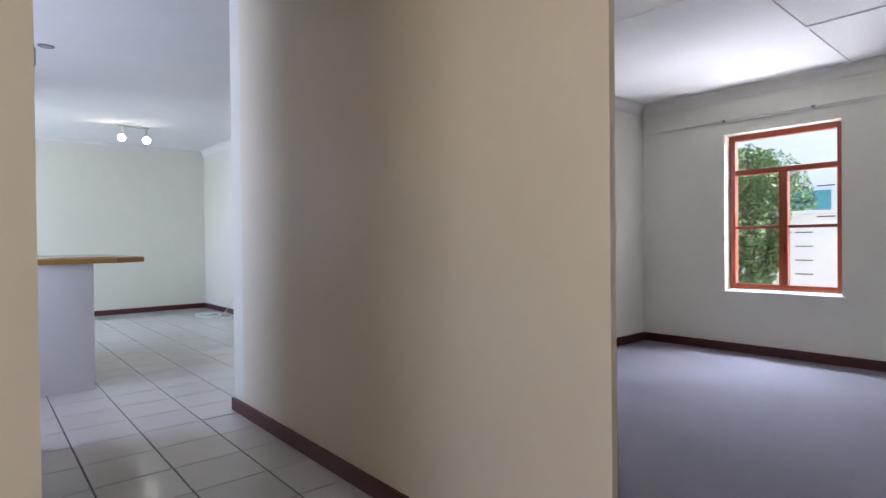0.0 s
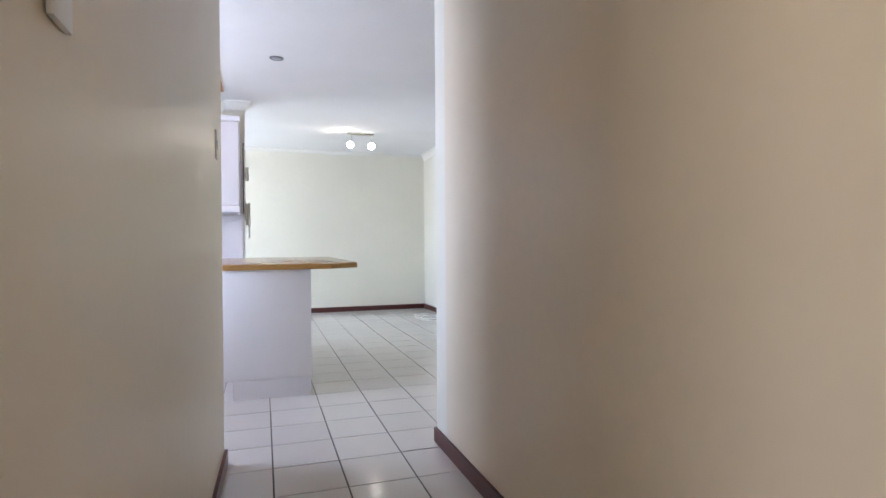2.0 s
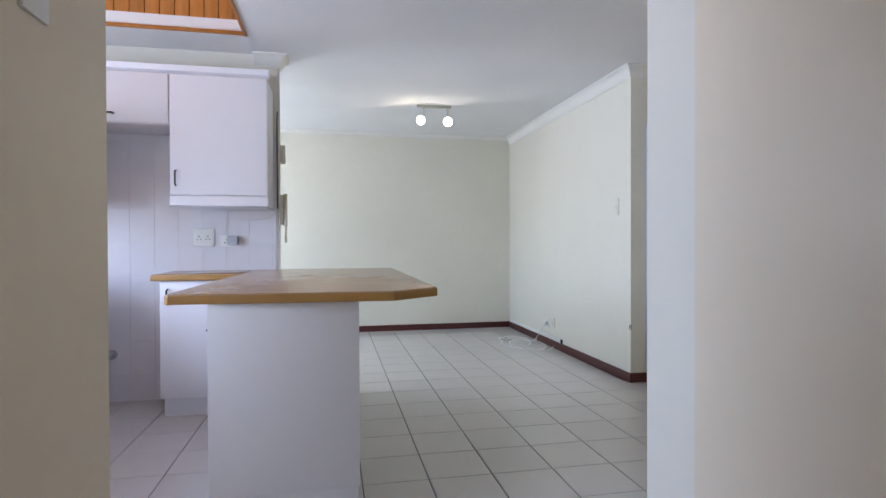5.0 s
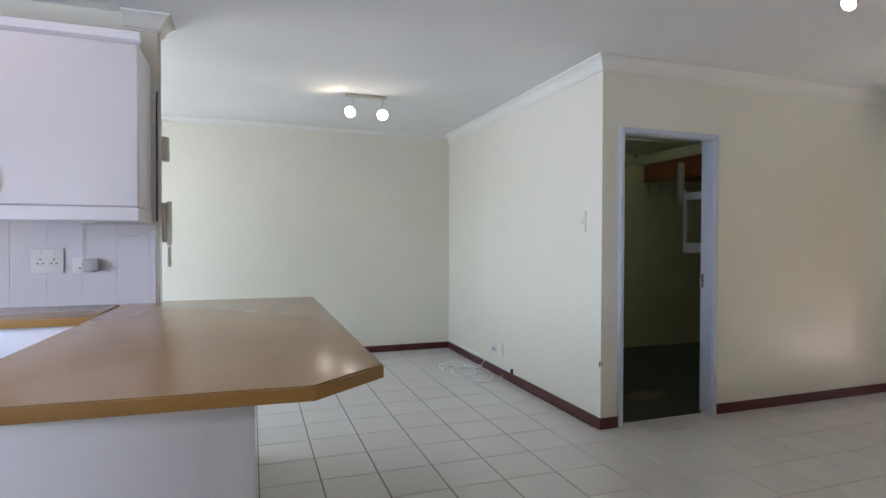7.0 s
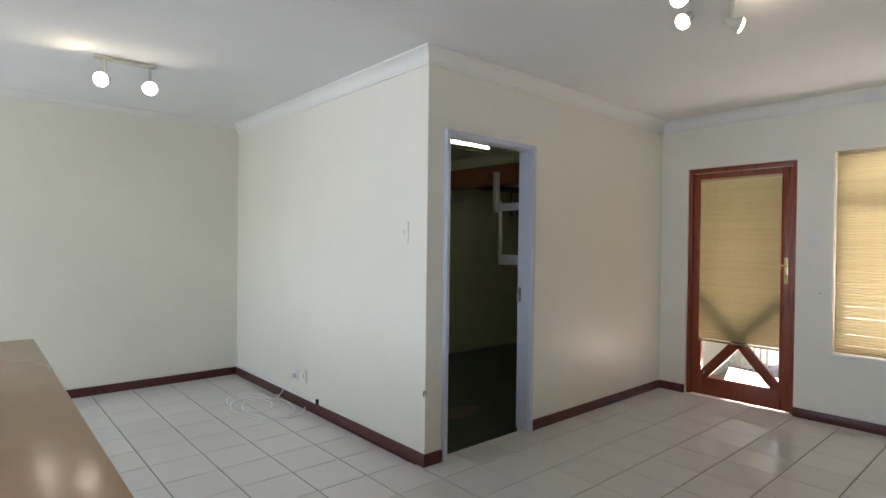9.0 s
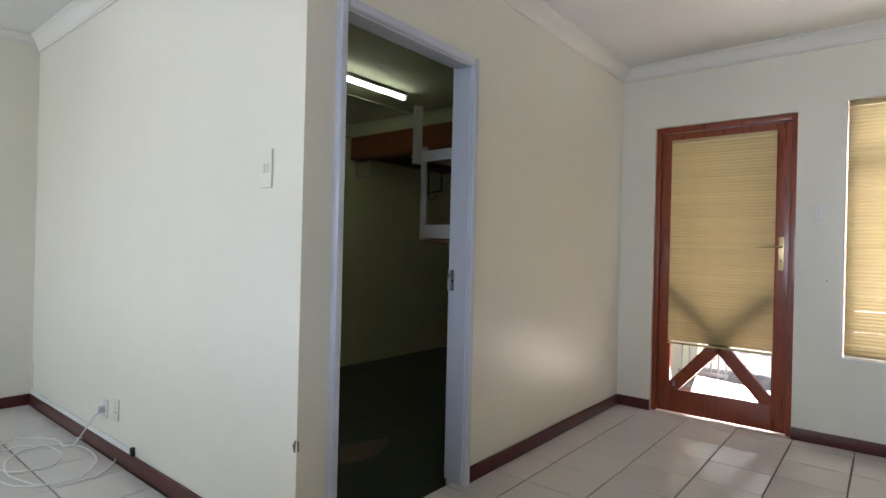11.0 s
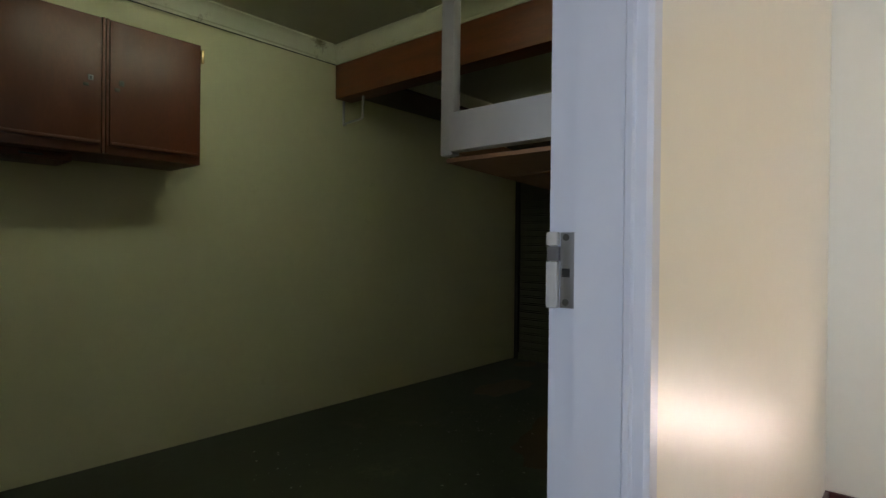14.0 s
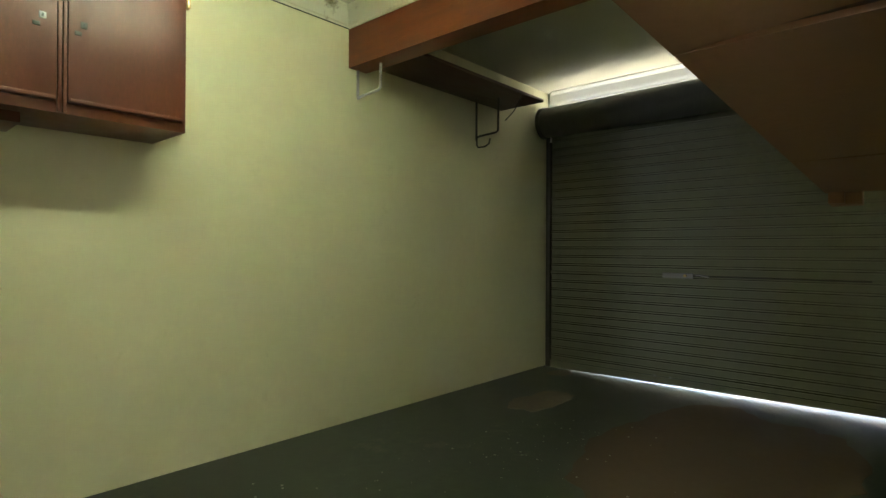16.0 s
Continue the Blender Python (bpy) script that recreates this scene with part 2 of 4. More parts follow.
def lathe(bm, centre, axis, profile, seg=20):
    """A turned solid: profile is (distance along the axis, radius)."""
    c, ax = Vector(centre), Vector(axis).normalized()
    s = ax.orthogonal().normalized()
    u = ax.cross(s)
    rings = []
    for h, r in profile:
        rings.append([bm.verts.new(c + ax * h + (s * math.cos(a) + u * math.sin(a)) * max(r, 1e-4)) for a in (2 * math.pi * k / seg for k in range(seg))])
    for a, b in zip(rings, rings[1:]):
        for k in range(seg):
            bm.faces.new((a[k], a[(k + 1) % seg], b[(k + 1) % seg], b[k]))
    bm.faces.new(list(reversed(rings[0])))
    bm.faces.new(rings[-1])


def mesh_of(bm, name, mat, smooth=True):
    bmesh.ops.recalc_face_normals(bm, faces=bm.faces)
    me = bpy.data.meshes.new(name)
    for f in bm.faces:
        f.smooth = smooth
    bm.to_mesh(me)
    bm.free()
    me.materials.append(mat)
    if smooth:
        me.set_sharp_from_angle(angle=radians(32))
    return me


def base_of(ob):
    while ob.parent:
        ob = ob.parent
    return ob.location.copy()


def part(name, bm, mat, parent, label="", smooth=True):
    """One mesh, given in world coordinates, as a part of a thing or of a part."""
    bmesh.ops.translate(bm, verts=bm.verts, vec=-base_of(parent))
    ob = new(name, mesh_of(bm, name, mat, smooth))
    ob.parent = parent
    return tagged(ob, label)


def thing(name, at, label, category, group=""):
    ob = new(name)
    ob.location = at
    ob.empty_display_size = 0.1
    return tagged(ob, label, category, group)


def solo(name, bm, mat, label, category, kind="", group="", smooth=True):
    """A thing of a single mesh."""
    return tagged(new(name, mesh_of(bm, name, mat, smooth)), label, category, group, kind)


def boxes(*dims, bevel=0.0):
    bm = bmesh.new()
    for d in dims:
        bx(bm, *d, bevel=bevel)
    return bm


def rod(points, r, seg=8):
    bm = bmesh.new()
    tube(bm, points, r, seg)
    return bm


def wall(name, x0, y0, x1, y1, z0, z1, mat, label, holes=()):
    """A wall between two plan corners, along its longer side, with holes (from, to, bottom, top) right through it."""
    along_x = abs(x1 - x0) > abs(y1 - y0)
    a0, a1 = (x0, x1) if along_x else (y0, y1)
    cuts = sorted({a0, a1, *(h[0] for h in holes), *(h[1] for h in holes)})
    bm = bmesh.new()
    for p, q in zip(cuts, cuts[1:]):
        mid = (p + q) / 2
        spans, low = [], z0
        for h in sorted((h for h in holes if h[0] < mid < h[1]), key=lambda h: h[2]):
            if h[2] > low:
                spans.append((low, h[2]))
            low = h[3]
        if low < z1:
            spans.append((low, z1))
        for s, e in spans:
            bx(bm, *((p, y0, s, q, y1, e) if along_x else (x0, p, s, x1, q, e)))
    return solo(name, bm, mat, label, "wall", "structure", smooth=False)


# ---------------------------------------------------------------- the large structure
H = 2.585        # ceiling of the living space
GF = -0.147       # garage floor
GH = 2.49        # garage ceiling
FX = 2.985        # inner face of the street wall
BEDH = 2.395
WX = 2.27        # inner face of the bedroom window wall

solo("floor", boxes((-5.3, -7.6, -0.2, -1.675, 3.2, -0.004), (-1.675, -3.1, -0.2, FX + 0.2, 0.055, -0.004), (-1.675, 0.055, -0.2, 0.055, 3.2, -0.004),
                    (-1.675, -7.6, -0.2, -1.64, -3.1, -0.004)),
     GROUT, "dark grout bed under the pale ceramic floor tiles", "floor", "structure", smooth=False)
solo("floor_bedroom", boxes((-1.64, -7.6, -0.2, WX + 0.1, -3.1, 0.018)), CARPET, "grey fitted carpet on the bedroom floor", "floor", "structure", smooth=False)
solo("floor_garage", boxes((0.055, 0.055, GF - 0.15, 5.6, 3.1, GF)), GAR_FLOOR, "dark green painted concrete garage floor, worn and stained", "floor", "structure", smooth=False)

wall("wall_far", -5.2, 3.08, 0.0, 3.3, -0.1, 2.9, CREAM, "cream painted end wall of the dining corner")
wall("wall_box_side", 0.0, 0.0, 0.11, 3.3, GF, 2.9, CREAM, "cream painted side wall of the garage block")
wall("wall_garage_door", 0.11, 0.0, FX, 0.11, GF, 2.9, CREAM, "cream painted wall with the garage doorway", [(0.149, 1.010, GF, 2.098)])
wall("wall_street", FX, -3.14, FX + 0.22, 0.11, -0.3, 2.9, CREAM, "cream painted outer wall with front door and windows",
     [(-1.152, -0.252, 0.0, 2.11), (-2.88, -1.408, 0.555, 2.147)])
wall("wall_bedroom_street", WX, -7.6, WX + 0.22, -3.53, -0.3, 2.9, CREAM, "cream painted bedroom wall with the window", [(-5.217, -4.327, 0.57, 1.99)])
wall("wall_bedroom_north", -1.62, -3.53, WX + 0.22, -3.40, -0.3, 2.9, CREAM, "cream painted bedroom side wall")
wall("wall_living_south", -1.725, -3.14, FX, -2.98, -0.1, 2.9, CREAM, "cream painted wall between living room and bedroom")
wall("wall_hall_east", -1.73, -7.6, -1.62, -5.655, -0.1, 2.9, HALL, "cream painted passage wall with the bedroom opening", [(-6.555, -5.655, 0.0, 2.08)])
pier = bmesh.new()
extrude(pier, [(-1.74, -5.655, -0.1), (-1.715, -5.655, -0.1), (-1.62, -5.575, -0.1), (-1.62, -3.14, -0.1), (-1.725, -3.14, -0.1)], (0, 0, 3.0))
solo("wall_hall_east_long", pier, HALL, "long cream painted passage wall beside the bedroom", "wall", "structure", smooth=False)
pier = bmesh.new()
extrude(pier, [(-2.986, -5.3, -0.1), (-2.882, -5.3, -0.1), (-2.812, -2.95, -0.1), (-2.95, -2.95, -0.1)], (0, 0, 3.0))
solo("wall_hall_west", pier, HALL, "cream gloss painted passage wall with light switches", "wall", "structure", smooth=False)
wall("wall_kitchen_south", -5.2, -3.06, -2.95, -2.95, -0.1, 3.3, CREAM, "cream painted wall behind the kitchen")
wall("wall_start_north", -5.2, -5.14, -2.97, -5.03, -0.1, 2.9, HALL, "cream painted wall beside the passage")
# the hole at y -6.85 to -5.65 is unseen, added for the passage fill lamp
wall("wall_west", -5.3, -7.6, -5.2, 3.3, -0.1, 3.3, CREAM, "plain cream wall with the kitchen window opening", [(-2.6, -1.1, 1.07, 2.13), (0.85, 2.65, 0.45, 2.15), (-6.85, -5.65, 0.9, 2.1)])
wall("wall_south", -5.3, -7.72, FX + 0.22, -7.6, -0.1, 2.9, CREAM, "plain cream wall closing the passage")
wall("wall_kitchen", -5.2, 0.30, -2.797, 0.41, -0.1, 3.3, CREAM, "white painted kitchen wall ending at the counter")
wall("wall_garage_far", 0.11, 3.0, 5.52, 3.3, GF - 0.1, 2.9, GAR_WALL, "pale green painted long garage wall")
wall("wall_garage_lining", 0.11, 0.114, 0.118, 3.0, GF, GH + 0.2, GAR_WALL, "pale green painted back wall of the garage")
wall("wall_garage_inner", 0.118, 0.11, FX, 0.118, GF, GH + 0.2, GAR_WALL, "pale green garage side of the doorway wall", [(0.149, 1.010, GF, 2.098)])
wall("wall_garage_near", FX, 0.0, 5.52, 0.118, GF - 0.1, 2.9, GAR_WALL, "pale green painted near garage wall")
wall("wall_garage_front", 5.30, 0.118, 5.52, 3.0, GF - 0.1, 2.9, GAR_WALL, "garage front wall round the roller door opening", [(0.42, 2.93, GF - 0.1, 2.22)])

solo("ceiling", boxes((-2.965, -2.95, H, FX + 0.2, -0.09, H + 0.1), (-5.25, -0.09, H, FX + 0.2, 3.2, H + 0.1), (-5.25, -7.7, H, -1.675, -2.95, H + 0.1)),
     WHITE_CEIL, "white stippled plaster ceiling", "ceiling", "structure", smooth=False)
solo("ceiling_bedroom", boxes((-1.675, -7.7, BEDH, WX + 0.2, -3.2, BEDH + 0.1), 
                              (-1.62, -5.30, BEDH - 0.01, WX, -5.25, BEDH + 0.002), (0.1, -5.25, BEDH - 0.01, 0.15, -3.53, BEDH + 0.0021),
                              (1.1, -7.6, BEDH - 0.011, 1.15, -5.30, BEDH + 0.002)),
     WHITE_CEIL, "white board ceiling with cover strips", "ceiling", "structure", smooth=False)
solo("ceiling_garage", boxes((0.05, 0.05, GH, 5.5, 3.1, GH + 0.1), (0.12, 2.02, GH - 0.008, 2.8, 2.06, GH + 0.002), (2.95, 1.5, GH - 0.008, 5.3, 1.54, GH + 0.002)),
     GAR_CEIL, "grey-green board ceiling with cover strips", "ceiling", "structure", smooth=False)
# roof slab over everything
solo("roof", boxes((-5.3, -7.72, 3.35, 5.9, 3.3, 3.45), (FX + 0.2, -3.14, 2.9, FX + 0.62, 0.0, 2.98), (WX + 0.2, -7.72, 2.9, WX + 0.6, -3.5, 2.98)), ROOF, "plain roof slab with eaves", "roof", "structure", smooth=False)

# ---------------------------------------------------------------- skirtings, cornices


def skirting(x0, y0, x1, y1, top=0.077, label="dark red-brown gloss painted skirting board along the wall"):
    bm = boxes((x0, y0, 0.0, x1, y1, top), bevel=0.004)
    return solo("baseboard", bm, SKIRT, label, "skirting", "structure")


T = 0.016
skirting(-5.2, 3.08 - T, -T, 3.08)
skirting(-T, -T, 0.0, 3.08)
skirting(0.0, -T, 0.136, 0.0)
skirting(1.02, -T, FX - T, 0.0)
skirting(FX - T, -0.252, FX, 0.0)
skirting(FX - T, -2.98, FX, -1.152)
skirting(-1.725, -2.98, FX - T, -2.98 + T)
bm = bmesh.new()
extrude(bm, [(-1.738, -5.65, 0), (-1.738 - T, -5.65, 0), (-1.724 - T, -2.98 + T, 0), (-1.724, -2.98 + T, 0)], (0, 0, 0.077))
solo("baseboard", bm, SKIRT, "dark red-brown gloss painted skirting board along the long passage wall", "skirting", "structure")
skirting(-1.62, -3.53 - T, WX - T, -3.53, 0.098)
skirting(WX - T, -7.6, WX, -3.53, 0.098)
bm = bmesh.new()
extrude(bm, [(-2.882, -5.3, 0), (-2.866, -5.3, 0), (-2.796, -2.934, 0), (-2.95, -2.934, 0), (-2.95, -2.95, 0), (-2.812, -2.95, 0)], (0, 0, 0.077))
solo("baseboard", bm, SKIRT, "dark red-brown gloss painted skirting board along the passage", "skirting", "structure")


def cornice(p, q, inward, z, mat, label, s=0.075, d=0.095, ends=(-1, -1)):
    """A coved moulding along a wall; an end of -1 is mitred into an inner corner, +1 round an outer one, 0 is square."""
    p, q, n = Vector((*p, z)), Vector((*q, z)), Vector((*inward, 0))
    way = (q - p).normalized()
    prof = [(0, 0), (s, 0), (s, -0.010), (s * 0.78, -0.016), (s * 0.52, -0.032), (s * 0.32, -d * 0.62), (s * 0.24, -d * 0.84), (0.012, -d * 0.88), (0.012, -d), (0, -d)]
    bm = bmesh.new()
    a = [bm.verts.new(p + n * u + Vector((0, 0, v)) - way * u * ends[0]) for u, v in prof]
    c = [bm.verts.new(q + n * u + Vector((0, 0, v)) + way * u * ends[1]) for u, v in prof]
    k = len(prof)
    bm.faces.new(list(reversed(a)))
    bm.faces.new(c)
    for i in range(k):
        bm.faces.new((a[i], a[(i + 1) % k], c[(i + 1) % k], c[i]))
    return solo("trim", bm, mat, label, "cornice", "structure")


WC = "white moulded plaster cornice under the ceiling"
cornice((-5.2, 3.08), (0, 3.08), (0, -1), H, CORNICE_W, WC, 0.05, 0.055)
cornice((0, 0), (0, 3.08), (-1, 0), H, CORNICE_W, WC, ends=(1, -1))
cornice((0, 0), (FX, 0), (0, -1), H, CORNICE_W, WC, ends=(1, -1))
cornice((FX, -2.98), (FX, 0), (-1, 0), H, CORNICE_W, WC)
cornice((-1.725, -2.98), (FX, -2.98), (0, 1), H, CORNICE_W, WC)
cornice((-2.97, 0.30), (-2.797, 0.30), (0, -1), H, CORNICE_W, WC, ends=(0, 1))
cornice((-2.797, 0.30), (-2.797, 0.41), (1, 0), H, CORNICE_W, WC, ends=(1, 1))
cornice((-5.2, 0.41), (-2.797, 0.41), (0, 1), H, CORNICE_W, WC, ends=(-1, 1))
cornice((-1.62, -3.53), (WX, -3.53), (0, -1), BEDH, CORNICE_W, WC)
cornice((WX, -7.6), (WX, -3.53), (-1, 0), BEDH, CORNICE_W, WC)
GC = "water-stained plaster cornice in the garage"
cornice((0.12, 3.0), (2.84, 3.0), (0, -1), GH, CORNICE_G, GC, 0.08, 0.118)
# shadow line below the cornice, drawn as a thin black rod
solo("thin_cable", rod([(0.15, 2.986, GH - 0.122), (1.5, 2.986, GH - 0.126), (2.83, 2.986, GH - 0.121)], 0.0035, 6), BLACK, "thin black rod drawn as the shadow line under the garage cornice", "cable")
cornice((2.84, 3.0), (2.84, 0.12), (-1, 0), GH - 0.001, CORNICE_G, GC, 0.07, 0.118)
cornice((5.30, 3.0), (5.30, 0.12), (-1, 0), GH, CORNICE_W, "white plaster cornice above the roller door", 0.07, 0.13)

# ---------------------------------------------------------------- raised pine ceiling over the kitchen
PZ = 3.12
solo("ceiling_kitchen", boxes((-5.2, -2.95, PZ, -2.95, -0.05, PZ + 0.05), *[(-5.2, -2.94 + 0.095 * i, PZ - 0.014, -2.96, -2.94 + 0.095 * i + 0.09, PZ) for i in range(30)]),
     PINE, "varnished knotty pine board ceiling above the kitchen", "ceiling", "structure", smooth=False)
clad = thing("wall_pine_end", (-4.0, -0.08, H), "varnished knotty pine cladding in the raised kitchen ceiling", "cladding")
clad["kind"] = "structure"
part("backing", boxes((-5.2, -0.07, H + 0.1, -2.96, -0.05, PZ)), PINE, clad)
for i in range(24):
    x = -5.19 + 0.093 * i
    part("plank", boxes((x, -0.088, H + 0.0, x + 0.087, -0.0705, PZ - 0.015), bevel=0.004), PINE, clad)
part("moulding", boxes((-5.2, -0.112, H - 0.006, -2.966, -0.089, H + 0.018), bevel=0.005), PINE, clad)
side = thing("wall_pine_side", (-2.96, -1.5, H), "varnished pine cladding on the side of the raised ceiling", "cladding")
side["kind"] = "structure"
part("backing", boxes((-2.962, -2.95, H + 0.1, -2.94, -0.07, PZ)), PINE, side)
part("moulding", boxes((-2.984, -2.95, H - 0.012, -2.964, -0.09, H + 0.055), bevel=0.005), PINE, side)

# ---------------------------------------------------------------- kitchen
KY = 0.30


def handle(parent, at, vertical, length=0.1):
    x, y, z = at
    h = length / 2
    if vertical:
        pts = [(x, y, z - h), (x, y - 0.028, z - h + 0.006), (x, y - 0.03, z - h + 0.02), (x, y - 0.03, z + h - 0.02), (x, y - 0.028, z + h - 0.006), (x, y, z + h)]
    else:
        pts = [(x - h, y, z), (x - h + 0.006, y - 0.028, z), (x - h + 0.02, y - 0.03, z), (x + h - 0.02, y - 0.03, z), (x + h - 0.006, y - 0.028, z), (x + h, y, z)]
    part("handle", rod(pts, 0.0055, 8), BLACK, parent, "black bow handle")


def kitchen_unit(name, label, x0, x1, yf, z0, z1, hand, upright=True, toe=0.0, depth=None, drawer=None):
    """A white cupboard: carcass, door with a rounded edge, black handle, and a plinth where it stands on the floor."""
    yb = KY - 0.012 if depth is None else yf + depth
    k = thing(name, ((x0 + x1) / 2, (yf + yb) / 2, z0), label, "cupboard", "kitchen units")
    part("carcass", boxes((x0, yf + 0.019, z0 + toe, x1, yb, z1), bevel=0.002), MELAMINE, k)
    top = z1 - 0.003
    if drawer:
        d = part("drawer_front", boxes((x0 + 0.002, yf, drawer + 0.004, x1 - 0.002, yf + 0.018, top), bevel=0.004), MELAMINE, k)
        top = drawer
    d = part("door", boxes((x0 + 0.002, yf, z0 + toe + 0.004, x1 - 0.002, yf + 0.018, top), bevel=0.004), MELAMINE, k)
    handle(d, (hand[0], yf, hand[1]), upright)
    if toe:
        part("plinth", boxes((x0 + 0.01, yf + 0.06, z0, x1 - 0.01, yf + 0.076, z0 + toe)), MELAMINE, k)
    return k


YF = -0.105
kitchen_unit("wall_cupboard", "white melamine wall cupboard with black bow handle", -3.462, -2.832, YF, 1.475, 2.29, (-3.422, 1.59))
kitchen_unit("wall_cupboard", "low white wall cupboard above the appliance gap", -4.26, -3.466, YF, 1.948, 2.29, (-3.85, 2.008), upright=False)


def west_unit(name, label, xf, xb, y0, y1, z0, z1, toe=0.0):
    """A white cupboard of the run along the west wall, its doors facing the room."""
    k = thing(name, ((xf + xb) / 2, (y0 + y1) / 2, z0), label, "cupboard", "kitchen units")
    part("carcass", boxes((xb, y0, z0 + toe, xf - 0.019, y1, z1), bevel=0.002), MELAMINE, k)
    n = max(1, round((y1 - y0) / 0.5))
    w = (y1 - y0) / n
    for i in range(n):
        a = y0 + w * i
        d = part("door", boxes((xf - 0.018, a + 0.002, z0 + toe + 0.004, xf, a + w - 0.002, z1 - 0.003), bevel=0.004), MELAMINE, k)
        zh = z1 - 0.1 if toe else z0 + 0.1
        part("handle", rod([(xf, a + 0.04, zh - 0.05), (xf + 0.03, a + 0.04, zh - 0.045), (xf + 0.03, a + 0.04, zh + 0.045), (xf, a + 0.04, zh + 0.05)], 0.0055), BLACK, d, "black bow handle")
    if toe:
        part("plinth", boxes((xb, y0, z0, xf - 0.06, y1, z0 + toe)), MELAMINE, k)
    return k


west_unit("wall_cupboard", "white wall cupboard of the run beside the appliance gap", -4.03, -4.6, -0.75, -0.09, 1.40, 1.945)
WT0, WT1 = 0.908, 0.948
west_unit("base_cupboard", "white base cupboards of the run beside the appliance gap", -4.075, -5.19, -2.4, -0.10, 0.0, WT0, 0.13)
light_rail = boxes((-3.462, YF - 0.002, 1.405, -2.83, YF + 0.016, 1.472), (-2.85, YF + 0.017, 1.405, -2.83, KY - 0.012, 1.472), bevel=0.003)
solo("pelmet_strip", light_rail, MELAMINE, "white strip under the wall cupboard", "trim")
bm = bmesh.new()
extrude(bm, [(-4.9, YF + 0.02, 2.293), (-4.9, YF - 0.012, 2.307), (-4.9, YF - 0.022, 2.343), (-4.9, YF + 0.02, 2.351)], (2.08, 0, 0))
solo("cupboard_cornice", bm, MELAMINE, "white moulding along the top of the wall cupboards", "trim")

kitchen_unit("base_cupboard", "white base cupboard under the short worktop", -3.50, -2.90, -0.215, 0.0, WT0, (-3.45, 0.80), toe=0.13)

pen = thing("peninsula_cupboard", (-2.58, -0.8, 0.0), "white peninsula base under the brown counter", "cupboard", "kitchen units")
part("end_panel", boxes((-2.885, -1.775, 0.135, -2.292, -1.757, WT0), bevel=0.002), MELAMINE, pen)
part("carcass", boxes((-2.872, -1.756, 0.135, -2.294, KY - 0.012, WT0)), MELAMINE, pen)
part("plinth", boxes((-2.825, -1.768, 0.0, -2.296, KY - 0.012, 0.134)), MELAMINE, pen)
part("hinge_gap", boxes((-2.8885, -1.70, 0.16, -2.8725, -1.694, 0.89)), GREY_PLASTIC, pen)
for i in range(2):
    y0 = -1.69 + i * 0.72
    d = part("door", boxes((-2.89, y0, 0.145, -2.874, y0 + 0.71, 0.885), bevel=0.003), MELAMINE, pen)
    part("handle", rod([(-2.89, y0 + 0.08, 0.78), (-2.92, y0 + 0.085, 0.78), (-2.92, y0 + 0.175, 0.78), (-2.89, y0 + 0.18, 0.78)], 0.0055), BLACK, d)

PEN = [(-3.03, -1.775), (-2.15, -1.82), (-1.935, -1.645), (-1.918, 0.385), (-2.795, 0.385), (-2.795, 0.295), (-2.97, 0.295), (-2.985, -0.245), (-3.045, -1.76)]


def slab(bm, outline, z0, z1, soft):
    extrude(bm, [(x, y, z0) for x, y in outline], (0, 0, z1 - z0))
    bmesh.ops.bevel(bm, geom=[e for e in bm.edges if abs(e.verts[0].co.z - e.verts[1].co.z) < 1e-6], offset=soft, segments=2, affect="EDGES", profile=0.6)


def shrink(outline, by):
    cx, cy = sum(p[0] for p in outline) / len(outline), sum(p[1] for p in outline) / len(outline)
    return [(x + (by if x < cx else -by), y + (by if y < cy else -by)) for x, y in outline]


ctr = thing("peninsula_worktop", (-2.45, -0.8, WT0), "caramel brown laminate peninsula worktop with chamfered corner", "worktop")
bm = bmesh.new()
slab(bm, PEN, WT0, WT1 - 0.004, 0.0035)
part("edge_band", bm, EDGE, ctr, "golden brown wooden edge band")
bm = bmesh.new()
slab(bm, shrink(PEN, 0.004), WT1 - 0.007, WT1, 0.0012)
part("laminate_top", bm, WORKTOP, ctr)
for x0, x1, y0, y1 in ((-3.545, -2.989, -0.25, KY - 0.012), (-5.19, -4.05, -2.42, -0.095)):
    w = thing("worktop", ((x0 + x1) / 2, (y0 + y1) / 2, WT0), "caramel brown laminate worktop on the white kitchen units", "worktop")
    part("edge_band", boxes((x0, y0, WT0, x1, y1, WT1 - 0.004), bevel=0.005), EDGE, w, "golden brown wooden edge band")
    part("laminate_top", boxes((x0 + 0.006, y0 + 0.006, WT1 - 0.007, x1 - 0.006, y1, WT1), bevel=0.0012), WORKTOP, w)

# wall tiles behind the worktop
bs = solo("wall_tile_bed", boxes((-5.2, KY - 0.006, 0.0, -2.81, KY, 1.97)), WALL_GROUT, "pale grout bed of the tiled kitchen wall", "tiling", "structure", smooth=False)
TW, TH = 0.166, 0.2425
cells = {}
for i in range(15):
    for j in range(9):
        x1 = -2.8115 if i == 0 else -2.842 - (i - 1) * TW
        x0, z0 = max((x1 if i else -2.676) - TW + 0.0025, -5.19), -0.05 + j * TH
        z1 = min(z0 + TH - 0.0025, 1.955)
        z0 = max(z0, 0.0)
        if z1 - z0 < 0.02:
            continue
        key = (round(x1 - x0, 4), round(z1 - z0, 4))
        if key not in cells:
            cells[key] = mesh_of(boxes((0, -0.003, 0, key[0], 0.0, key[1]), bevel=0.0008), "wall_tile", WALL_TILE, smooth=False)
        t = new("tile", cells[key])
        t.location, t.parent = (x0, KY - 0.006, z0), bs

